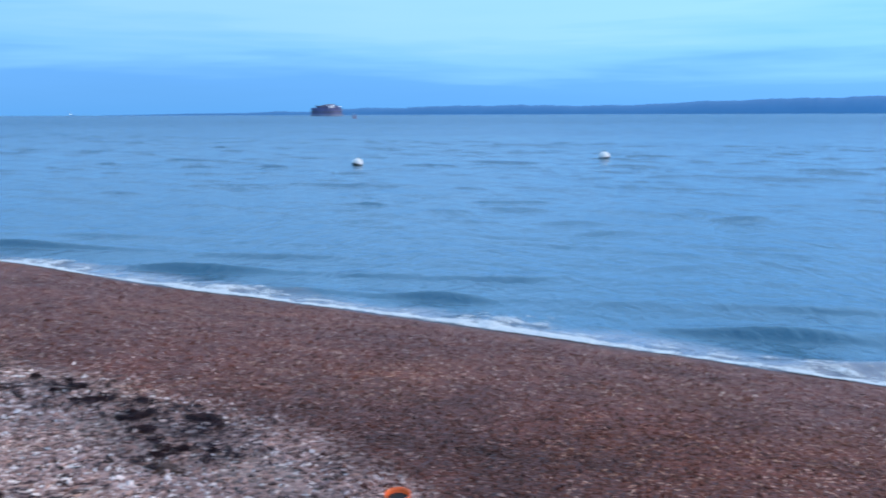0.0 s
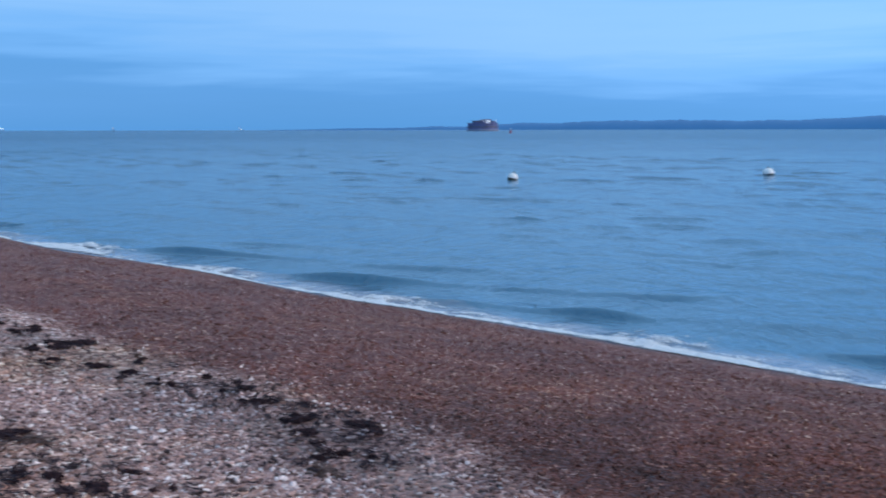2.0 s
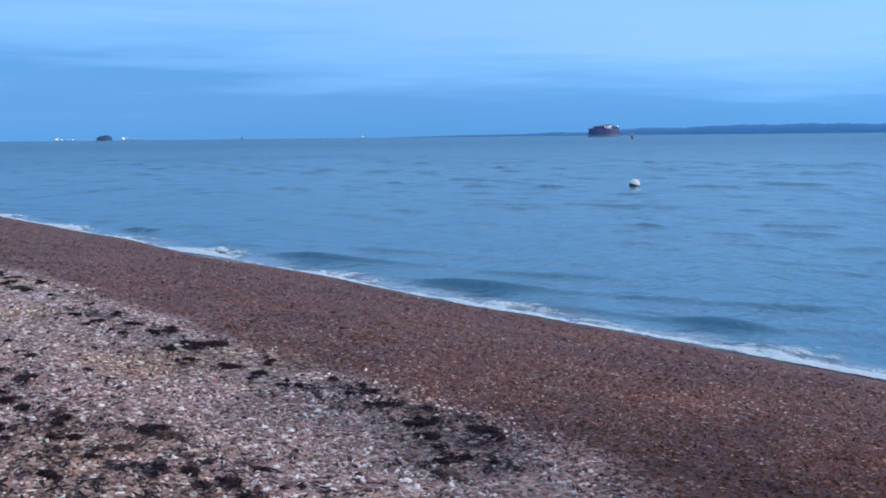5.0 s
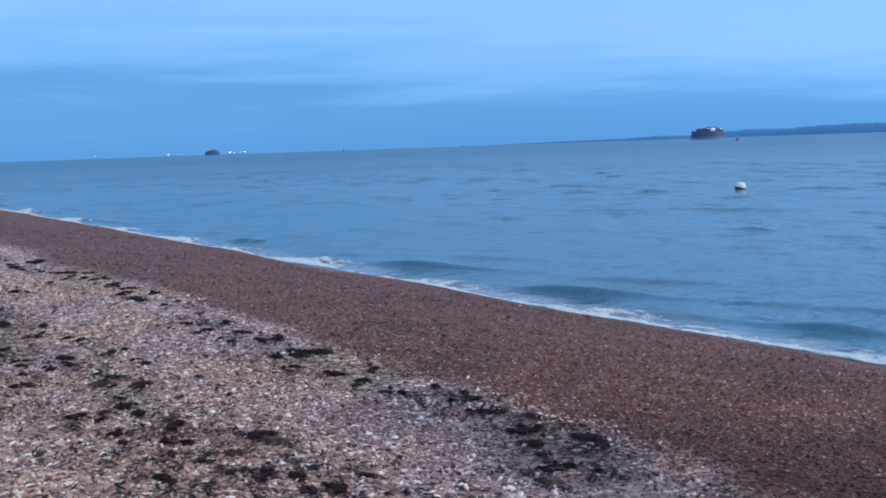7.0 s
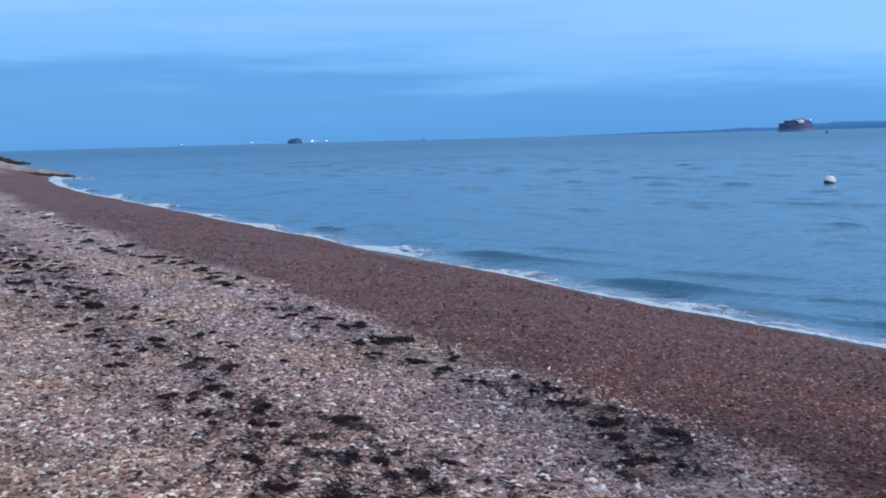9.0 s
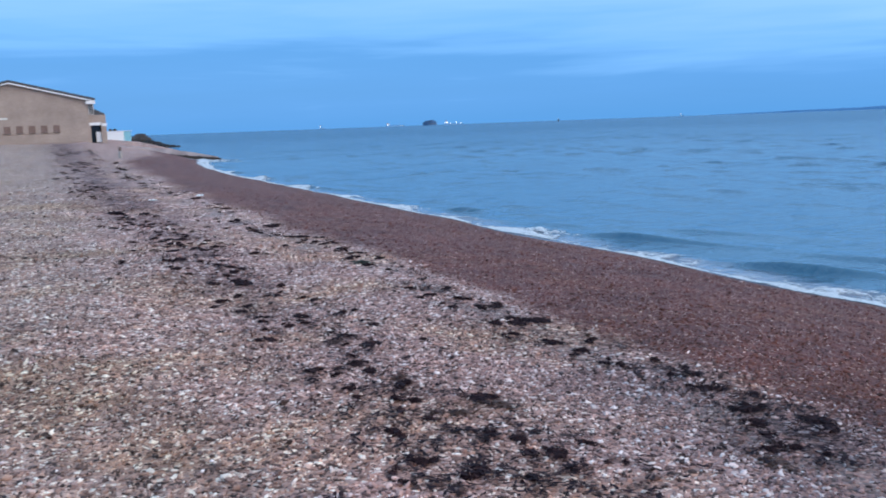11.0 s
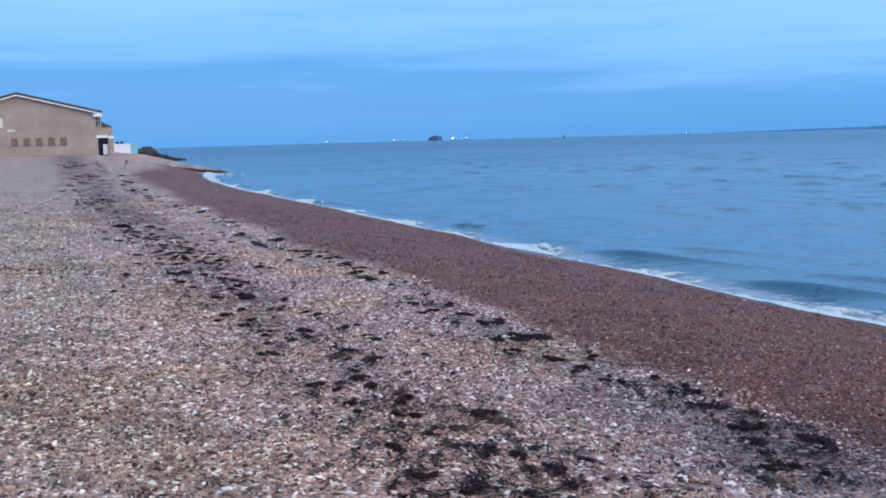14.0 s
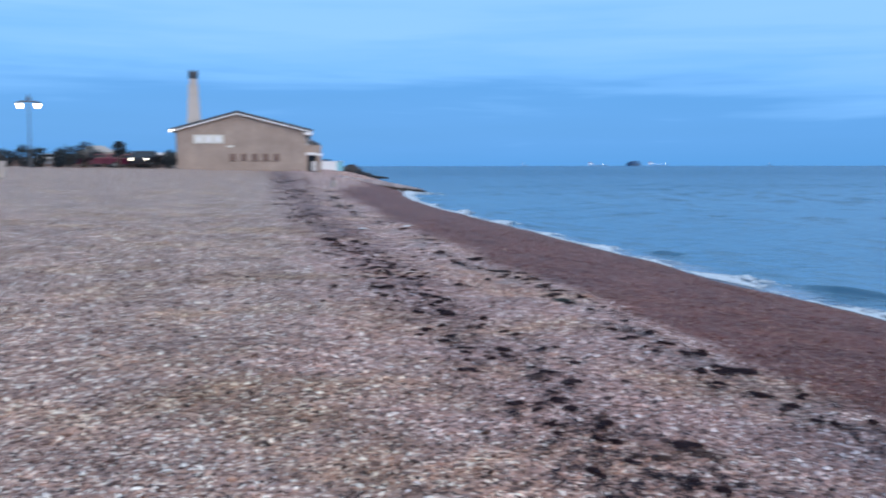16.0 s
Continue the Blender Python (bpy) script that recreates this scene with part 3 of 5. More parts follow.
def breaker_crest(l, l0, k):
    """The line of one small wave that runs in aslant and meets the shore at l0."""
    return 10.35 + accretion(l) + 0.40 * (l0 - l) + 0.16 * bumps(l, l * 0, 3.0, 31 + k) + 0.05 * bumps(l, l * 0, 0.8, 131 + k)


def sea_height(l, s, spacing):
    r = np.random.default_rng(5)
    shore = accretion(l)
    fade = np.clip((s - 11.0 - shore) / 14.0, 0.0, 1.0)
    z = np.zeros(l.shape)
    for i in range(44):
        wave = 0.7 * 1.05 ** i
        a = r.normal(0.1, 0.75)
        k = 6.283 / wave
        gain = np.clip((wave / spacing - 3.0) / 3.0, 0, 1)
        amp = 0.0013 * wave ** 0.95 * r.uniform(0.6, 1.4)
        ph = r.uniform(0, 6.283)
        z += amp * gain * np.sin(k * (s * math.cos(a) + l * math.sin(a)) + ph + 0.8 * np.sin(l * 0.11 + i) + 0.5 * np.sin(l * 0.37 + 2 * i))
    z = z * (0.25 + 0.75 * fade)
    # short steep wavelets in loose groups, crests up to a hand high
    for i, (wave, high) in enumerate(((1.1, 0.05), (1.5, 0.075), (2.0, 0.10), (2.7, 0.11))):
        gain = np.clip((wave / spacing - 3.0) / 3.0, 0, 1)
        a = 0.40 + 0.16 * i * (-1) ** i
        u = s * math.cos(a) + l * math.sin(a)
        phase = 6.283 * u / wave + 1.6 * bumps(l, s, 3.0 * wave, 171 + i)
        group = np.clip(bumps(l * 0.6, s * 1.7, 1.25 * wave, 181 + i) - 0.35, 0, 1) * np.clip(bumps(l, s, 7 * wave, 191 + i) + 0.7, 0.2, 1.2)
        z += high * gain * group * (0.06 + 0.94 * fade) * (0.5 + 0.5 * np.sin(phase + 0.5 * np.sin(phase))) ** 4
    # low breakers rolling in aslant to the shore
    for k, (l0, strong) in enumerate(BREAKERS):
        c = breaker_crest(l, l0, k)
        run = l0 - l
        span = 2.2 + 1.0 * strong
        a = 0.15 * strong * np.clip((run + 1.6) / 1.8, 0, 1) * np.exp(-(np.maximum(run - 1.0, 0) / span) ** 2) * np.clip(0.50 + 0.75 * bumps(l, l * 0, 1.3, 231 + k), 0.04, 1.1)
        u = s - c
        z += a * np.where(u < 0, np.exp(-(u / 0.13) ** 2), np.exp(-(u / 0.50) ** 2))
        # a second, lower fold behind it
        u = s - c - 1.9 - 0.25 * bumps(l, l * 0, 4.0, 331 + k)
        z += 0.45 * a * np.where(u < 0, np.exp(-(u / 0.20) ** 2), np.exp(-(u / 0.6) ** 2))
    swash = np.clip((10.9 + shore - s) / 0.9, 0, 1)
    return z + 0.01 + swash * (0.035 + 0.018 * bumps(l, l * 0, 4.5, 51) + 0.008 * bumps(l, l * 0, 1.1, 52))


ls = steps((-4800, -60, -30), (-60, -10, 100), (-10, 45, 290), (45, 125, 190), (125, 4800, -40))
ss = steps((8.2, 16, 105), (16, 30, 85), (30, 80, 190), (80, 160, 100), (160, 4800, -50))
ss = np.append(ss, 4800)
L, S = np.meshgrid(ls, ss, indexing="ij")
gap = np.maximum(np.gradient(ss)[None, :], np.minimum(np.gradient(ls)[:, None], 3.0) * 0.5)
Z = sea_height(L, S, gap)
P = np.stack([L * ALONG.x + S * SEAWARD.x, L * ALONG.y + S * SEAWARD.y, Z], -1).reshape(-1, 3)
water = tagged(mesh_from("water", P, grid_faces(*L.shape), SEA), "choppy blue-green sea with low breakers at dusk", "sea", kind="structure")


def torn(l, s, size, seed):
    """A ragged field without any repeat, of about -1 to 1."""
    q = [noise.fractal(Vector((a / size, b / size, seed)), 0.7, 2.1, 4) for a, b in zip(l.ravel(), s.ravel())]
    return 1.5 * np.array(q).reshape(l.shape)


def foam_field(l, s):
    """How thick foam lies: a ragged line on the shingle, a thin torn wash behind it and the fronts of the breakers."""
    u = s - accretion(l)
    line = 9.70 - 0.12 * bumps(l, l * 0, 4.5, 51) - 0.05 * bumps(l, l * 0, 1.1, 52)
    busy = np.zeros(l.shape)
    front_foam = np.full(l.shape, -2.0)
    grow = np.clip((l - 10) / 25, 0, 1)  # the waves break harder towards the groyne
    lace = 0.9 * torn(l, s * 1.6, 0.30, 5.4)
    for k, (l0, strong) in enumerate(BREAKERS):
        run = l0 - l
        here = np.exp(-((run + 0.2) / 1.25) ** 2) * strong
        busy = np.maximum(busy, here)
        off = s - breaker_crest(l, l0, k) + 0.20
        front_foam = np.maximum(front_foam, np.clip(1.0 - np.abs(off) / (0.07 + (0.10 + 0.22 * grow) * here), -3, 1) + 1.25 * here - 1.70 + 0.55 * grow + 0.8 * lace)
    wide = 0.10 + 0.10 * np.clip(0.4 + bumps(l, l * 0, 2.6, 53), 0, 1.4) + (0.20 + 0.30 * grow) * busy + 0.30 * np.clip(accretion(l), 0, 2) + 0.006 * np.clip(l - 15, 0, 60)
    front = np.clip((u - line) / 0.08, -2, 1)
    first = np.minimum(front, np.clip((line + wide - u) / 0.12, -2, 1)) - 0.08 + 0.36 * busy + (0.6 + 0.006 * np.clip(l - 15, 0, 70)) * lace + 0.006 * np.clip(l - 15, 0, 35)
    wash = np.minimum(front, np.clip((line + wide + 0.8 - u) / 0.9, -2, 0.8)) - 0.86 + 0.6 * lace + 0.42 * busy
    tip = 0.95 - np.hypot((l - 91.0) / 5.0, (s - 14.0) / 1.7) + 1.0 * lace
    return np.maximum(np.maximum(np.maximum(first, wash), front_foam), tip), front_foam


def foam(name, l0, l1, dl, ds, label):
    lv, sv = np.arange(l0, l1, dl), np.arange(9.4, 17.2 if l1 > 60 else 12.9, ds)
    l, s = np.meshgrid(lv, sv, indexing="ij")
    m, second = foam_field(l, s)
    base = np.maximum(beach(l, s), sea_height(l, s, np.full(l.shape, 0.14)))
    z = base + 0.010 + 0.014 * np.clip(m, 0, 1.5) * (0.6 + 0.4 * bumps(l, s, 0.12, 58)) + 0.03 * np.clip(second, 0, 1.2)
    f = grid_faces(*l.shape)
    f = f[(m.ravel()[f] > -0.25).sum(1) >= 3]
    p = np.stack([l * ALONG.x + s * SEAWARD.x, l * ALONG.y + s * SEAWARD.y, z], -1).reshape(-1, 3)
    used, inverse = np.unique(f, return_inverse=True)
    ob = mesh_from(name, p[used], inverse.reshape(-1, 4), FOAM)
    thick = ob.data.attributes.new("thick", "FLOAT", "POINT")
    thick.data.foreach_set("value", m.ravel()[used].astype(np.float32))
    return tagged(ob, label, "foam", kind="stuff")


foam("sea_foam", -4.0, 34.0, 0.05, 0.04, "white foam of small waves breaking on shingle")
foam("sea_foam", 34.0, 120.0, 0.16, 0.07, "thin white surf line along the far shingle")

# ---- the hall at the end of the beach ----
HALL_L, HALL_S, HALL_Z = 109.6, -2.75, 2.05
hall = thing("seaside_hall", frame_at(HALL_L, HALL_S, HALL_Z), "brown brick seaside hall with a shallow gable roof", "building")
HW, EAVE, APEX, DEEP, PEAK = 6.9, 4.45, 6.25, 30.0, -0.5
wall_bm = prism([(-HW, -0.6), (HW, -0.6), (HW, EAVE), (PEAK, APEX), (-HW, EAVE)], 0.0, DEEP)
part("wall", wall_bm, BRICK, hall, "plain brown brick gable wall")
roof_bm = bmesh.new()
for side in (-1, 1):
    prism([(PEAK, APEX + 0.02), (side * (HW + 0.75), EAVE - 0.17), (side * (HW + 0.75), EAVE + 0.07), (PEAK, APEX + 0.27)], -0.45, DEEP + 0.4, roof_bm)
part("roof", roof_bm, SLATE, hall, "dark slate roof")
for side in (-1, 1):
    bm = prism([(PEAK, APEX - 0.12), (side * (HW + 0.70), EAVE - 0.31), (side * (HW + 0.70), EAVE - 0.18), (PEAK, APEX + 0.015)], -0.43, -0.36)
    part("bargeboard", bm, WHITE, hall, "white painted bargeboard")
part("eave_box", boxes((HW - 0.2, HW + 0.72, -0.40, 0.0, EAVE - 0.52, EAVE - 0.22)), WHITE, hall, "white boxed eave end")
part("downpipe", boxes((-HW - 0.09, -HW - 0.01, 0.1, 0.18, -0.3, EAVE)), STEEL, hall)
sign = part("sign", boxes((-5.15, -1.95, -0.10, -0.005, 2.95, 3.90), bevel=0.02), SIGN, hall, "pale sign board with three white emblems")
for x, r in ((-4.55, 0.26), (-3.55, 0.30), (-2.55, 0.26)):
    part("emblem", boxes((x - r, x + r, -0.125, -0.103, 3.43 - r, 3.43 + r), bevel=0.05), WHITE, sign)
part("notice", boxes((-1.6, -0.9, -0.03, -0.004, 2.55, 2.75)), SIGN, hall)
for i in range(5):
    x = -1.0 + i * 1.17
    w = part("window", boxes((x - 0.30, x + 0.30, -0.02, 0.05, 1.15, 1.85)), BROWN_GLASS, hall, "small square brown glass-block window")
    for k in range(3):
        part("frame", boxes((x - 0.32 + 0.3 * k, x - 0.28 + 0.3 * k, -0.045, -0.022, 1.12, 1.88)), BROWN_GLASS, w)
    part("sill", boxes((x - 0.36, x + 0.36, -0.09, -0.021, 1.06, 1.12)), CONCRETE, w)
# the seaward porch with its upper window
part("upper_wall", boxes((HW, HW + 0.60, 0.9, 12.0, 2.7, EAVE - 0.25)), RENDERED, hall, "set-back rendered upper wall")
win = part("upper_window", boxes((HW + 0.12, HW + 0.50, 0.84, 0.896, 2.95, 3.9)), DARK, hall)
for x in (0.08, 0.29, 0.50):
    part("frame", boxes((HW + x, HW + x + 0.05, 0.80, 0.838, 2.9, 3.95)), WHITE, win)
part("porch_roof", prism([(HW + 0.6, 3.45), (HW + 1.62, 2.95), (HW + 1.62, 2.8), (HW + 0.6, 2.8)], 0.8, 9.0), SLATE, hall, "small dark lean-to roof")
part("porch_wall", boxes((HW + 0.0, HW + 1.70, 0.6, 9.0, 1.95, 2.8)), BRICK, hall)
part("lintel", boxes((HW + 0.02, HW + 1.18, 0.5, 0.598, 1.72, 2.02)), WHITE, hall, "white painted lintel")
part("lintel", boxes((HW + 1.24, HW + 1.76, 0.48, 0.598, 1.62, 1.92)), WHITE, hall, "white painted lintel")
# dark sheet added for the shade inside the porch opening
part("recess", boxes((HW + 0.02, HW + 1.2, 2.4, 2.5, -0.6, 1.95)), DARK, hall, "dark panel standing in for shade in the porch recess")
part("door_panel", boxes((HW + 0.66, HW + 1.18, 0.9, 0.98, -0.05, 1.05), bevel=0.02), WHITE, hall, "white door panel")
part("pillar", boxes((HW + 1.20, HW + 1.72, 0.55, 2.4, -0.8, 1.95)), BRICK, hall, "brown brick corner pillar")
part("pillar", boxes((HW + 0.0, HW + 0.18, 0.55, 2.4, -0.8, 1.95)), BRICK, hall)
part("wing_wall", boxes((HW + 0.3, HW + 1.68, 2.5, 9.0, -0.8, 1.95)), BRICK, hall)

flood = thing("floodlight", frame_at(HALL_L - 0.5, HALL_S - HW - 0.55, HALL_Z + EAVE - 0.12), "lit floodlight bracketed to the hall's eave", "floodlight")
part("bracket", boxes((-0.05, 0.5, 0.1, 0.5, -0.05, 0.05)), STEEL, flood)
part("housing", boxes((-0.14, 0.14, 0.0, 0.14, -0.14, 0.14), bevel=0.04), STEEL, flood)
part("lens", boxes((-0.10, 0.10, -0.04, -0.003, -0.10, 0.10), bevel=0.015), FLOOD_LIT, flood, "glowing white lens")

# a tapering brick stack behind the hall
stack = thing("chimney_stack", frame_at(126.0, -8.9, 2.0), "tall tapering pale brick stack with a dark cap", "chimney")
bm = bmesh.new()
for z0, z1, r0, r1 in ((-0.5, 10.6, 1.12, 0.54),):
    vs = [bm.verts.new((x * r, y * r, z)) for z, r in ((z0, r0), (z1, r1)) for x, y in ((-1, -1), (1, -1), (1, 1), (-1, 1))]
    for i in range(4):
        bm.faces.new((vs[i], vs[(i + 1) % 4], vs[4 + (i + 1) % 4], vs[4 + i]))
    bm.faces.new(vs[4:])
part("shaft", bm, STACK_PALE, stack)
part("collar", boxes((-0.44, 0.44, -0.44, 0.44, 10.6, 11.3), bevel=0.05), STACK_PALE, stack)
part("cap", lathe([(0.44, 11.25), (0.52, 11.4), (0.60, 11.85), (0.56, 12.1), (0.4, 12.1), (0.36, 11.8)], 12), SLATE, stack, "dark flared metal cap")
for a in range(6):
    p = pose(0, 0, 0, 0, 0, a * 60) @ Vector((0.50, 0, 0))
    part("prong", boxes((p.x - 0.07, p.x + 0.07, p.y - 0.07, p.y + 0.07, 12.0, 12.35)), SLATE, stack)

# ---- beyond the hall: kiosk, mound, rocks, groyne ----
kiosk = thing("beach_kiosk", facing(52.38, 168, 1.45, -13), "white beach kiosk with a turquoise end wall", "kiosk")
part("front_wall", boxes((-3.1, 1.0, 0.0, 0.12, -0.4, 1.85)), KIOSK_WHITE, kiosk)
part("end_wall", boxes((1.0, 1.12, 0.0, 4.6, -0.4, 1.85)), TURQUOISE, kiosk, "turquoise painted end wall")
part("back_wall", boxes((-3.1, 1.0, 4.48, 4.6, -0.4, 1.85)), WHITE, kiosk)
part("far_wall", boxes((-3.1, -2.98, 0.12, 4.48, -0.4, 1.85)), WHITE, kiosk)
part("roof", boxes((-3.18, 1.2, -0.08, 4.68, 1.85, 1.93), bevel=0.02), WHITE, kiosk)
for x in (-1.2, -0.5):
    part("roof_vent", lathe([(0.24, 1.93), (0.24, 2.08), (0.32, 2.1), (0.2, 2.26), (0, 2.28)], 12), RUBBER, kiosk).location = (x, 0.6, 0)


def lump(bm, centre, size, seed, rough=0.28, sub=3):
    made = bmesh.ops.create_icosphere(bm, subdivisions=sub, radius=1.0)["verts"]
    for v in made:
        n = noise.fractal(v.co * 1.4 + Vector((seed * 3.7, seed, -seed)), 0.8, 2.0, 4)
        k = 1 + rough * n
        v.co = Vector((v.co.x * size[0] * k, v.co.y * size[1] * k, v.co.z * size[2] * k)) + Vector(centre)
    return bm


def rock(az, d, z, size, seed, label, group="rocks by the groyne"):
    bm = lump(bmesh.new(), (0, 0, 0), size, seed)
    ob = part("rock", bm, ROCK, None)
    ob.matrix_world = facing(az, d, z)
    return tagged(ob, label, "rock", group)


MUD = plain("dark_rubble", (0.060, 0.056, 0.056), 0.9, grain=0.3, scale=1.5, fine=8, bump=0.6, distance=0.05)
mound = part("rock_mound", lump(bmesh.new(), (0, 0, 0), (2.0, 1.7, 1.35), 3, 0.30, 4), MUD, None, smooth=True)
mound.matrix_world = facing(51.2, 205, 1.35)
tagged(mound, "brown mound of rubble beside the kiosk", "mound")
rows = [(51.55, 202, 0.5, 1.5, 1.3), (51.0, 202, 0.5, 1.4, 1.2), (50.65, 203, 0.7, 1.3, 1.2), (50.3, 201, 0.5, 1.1, 1.0), (50.5, 198, 0.2, 1.3, 0.8),
        (50.05, 198, 0.35, 0.9, 0.8), (49.75, 197, 0.2, 0.75, 0.7), (49.45, 196, 0.15, 0.7, 0.6), (49.2, 195, 0.1, 0.5, 0.5)]
for i, (az, d, z, w, h) in enumerate(rows):
    rock(az, d, z - 0.1, (w, 0.9, h * 0.75), 10 + i, "dark wet boulder at the water's edge")

groyne = thing("groyne", frame_at(95.0, 4.0), "low weathered concrete groyne running into the sea", "groyne")
slab = prism([(-2.0, -0.6), (-2.0, 1.7), (2.0, 1.75), (6.0, 1.24), (8.5, 0.82), (10.8, 0.32), (11.1, 0.14), (11.2, -0.8)], 0.0, 2.6)
part("slab", slab, GROYNE_TOP, groyne, "pale weathered concrete slab")
for i in range(9):
    x = 0.6 + i * 1.22
    part("pile", boxes((x - 0.13, x + 0.13, -0.28, -0.005, -0.9, 0.86 - 0.118 * max(0.0, x - 5.8)), bevel=0.02), TIMBER, groyne)
for k in range(2):
    bm = prism([(5.2, 0.56 - 0.32 * k), (5.2, 0.86 - 0.32 * k), (11.15, 0.17 - 0.32 * k), (11.15, -0.13 - 0.32 * k)], -0.36, -0.285)
    part("plank", bm, TIMBER, groyne, "dark wet timber plank")

post_p = at(52.0, 3.25)
post = thing("wooden_post", Matrix.Translation((post_p.x, post_p.y, ground_z(post_p))) @ pose(0, 0, 0, 3, 2, 20), "weathered wooden post standing in shingle", "post")
part("shaft", boxes((-0.05, 0.05, -0.05, 0.05, -0.3, 0.55), bevel=0.015), CONCRETE, post)
part("collar", boxes((-0.075, 0.075, -0.075, 0.075, -0.2, 0.36), bevel=0.02), RENDERED, post, "pale concrete collar")

# ---- promenade: lamp, shrubs, cars ----
def on_ground(az, d, turn=0.0, sink=0.0):
    p = bearing(az, d)
    return facing(az, d, ground_z(p) - sink, turn)


lamp = thing("street_lamp", on_ground(68.66, 106, 0, 1.05), "tall double promenade lamp with both lanterns lit", "lamp")
part("base", lathe([(0.18, 0.9), (0.18, 1.8), (0.12, 2.0), (0.08, 2.05)], 16), STEEL, lamp)
part("pole", lathe([(0.075, 1.2), (0.05, 7.6), (0.04, 7.8)], 12), STEEL, lamp)
part("arm", boxes((-0.85, 0.85, -0.05, 0.05, 7.55, 7.68), bevel=0.02), STEEL, lamp)
part("finial", lathe([(0.24, 7.75), (0.26, 7.85), (0.12, 8.05), (0.05, 8.3), (0, 8.35)], 12), STEEL, lamp)
for x in (-0.82, 0.82):
    lan = part("lantern", lathe([(0.22, 7.38), (0.33, 7.44), (0.28, 7.52), (0.1, 7.62), (0, 7.64)], 8), STEEL, lamp)
    lan.location = (x, 0, 0)
    part("glass", lathe([(0, 6.92), (0.13, 6.95), (0.24, 7.32), (0.18, 7.37), (0, 7.37)], 8), LAMP_LIT, lan, "glowing lantern glass")


def shrub(az, d, wide, high, seed, stem=0.0):
    """A dark shrub: stems and a crown of many small leaf clumps with a ragged outline."""
    r = random.Random(seed)
    ob = thing("shrub", on_ground(az, d, r.uniform(0, 360), 0.05), "dark wind-blown evergreen shrub by the promenade", "shrub", "shrubs by the promenade")
    bm = bmesh.new()
    for i in range(5):
        a = r.uniform(0, 6.283)
        top = Vector((math.cos(a) * wide * 0.25, math.sin(a) * wide * 0.25, stem + (high - stem) * 0.6))
        prev, pr = Vector((math.cos(a) * 0.08, math.sin(a) * 0.08, 0)), 0.07
        for k in range(1, 4):
            p = top * (k / 3) + Vector((r.uniform(-.05, .05), r.uniform(-.05, .05), 0))
            q = 0.07 * (1 - k / 4)
            m0 = bmesh.ops.create_cone(bm, segments=6, radius1=pr, radius2=q, depth=(p - prev).length)["verts"]
            mat = Matrix.Translation((p + prev) / 2) @ (p - prev).to_track_quat("Z", "Y").to_matrix().to_4x4()
            bmesh.ops.transform(bm, matrix=mat, verts=m0)
            prev, pr = p, q
    part("trunk", bm, BARK, ob)
    verts, faces = [], []
    for i in range(1100):
        u, v, w = r.gauss(0, 1), r.gauss(0, 1), r.gauss(0, 1)
        n = math.sqrt(u * u + v * v + w * w) + 1e-6
        k = r.uniform(0.35, 1.0) ** 0.5 * (1 + 0.35 * noise.noise(Vector((u / n * 2 + seed, v / n * 2, w / n * 2))))
        c = Vector((u / n * k * wide / 2, v / n * k * wide / 2, stem + (high - stem) * 0.5 + w / n * k * (high - stem) / 2))
        rot = Euler((r.uniform(0, 6), r.uniform(0, 6), r.uniform(0, 6))).to_matrix()
        z = r.uniform(0.08, 0.16)
        base = len(verts)
        for q in ((-0.35, 0, 0), (0, -1, 0.1), (0.35, 0, 0), (0, 1, 0.1)):
            verts.append(c + rot @ (Vector(q) * z))
        faces.append((base, base + 1, base + 2, base + 3))
    crown = mesh_from("crown", [tuple(v) for v in verts], faces, LEAF, False)
    crown.parent = ob
    return ob


for i, (az, d, w, h, st) in enumerate([(69.0, 109, 2.3, 2.4, 0.1), (68.25, 110, 2.2, 2.2, 0.1), (67.2, 109, 2.0, 2.0, 0.1), (66.75, 108, 2.4, 2.3, 0.2), (65.9, 110, 2.7, 2.7, 0.5),
                                       (65.3, 118, 2.4, 1.9, 0.1), (64.1, 108, 1.6, 2.9, 1.3), (63.6, 120, 3.2, 1.9, 0.1), (61.45, 110, 2.0, 2.1, 0.1), (69.9, 110, 2.6, 2.0, 0.1)]):
    shrub(az, d, 0.8 * w, h, i + 1, st)


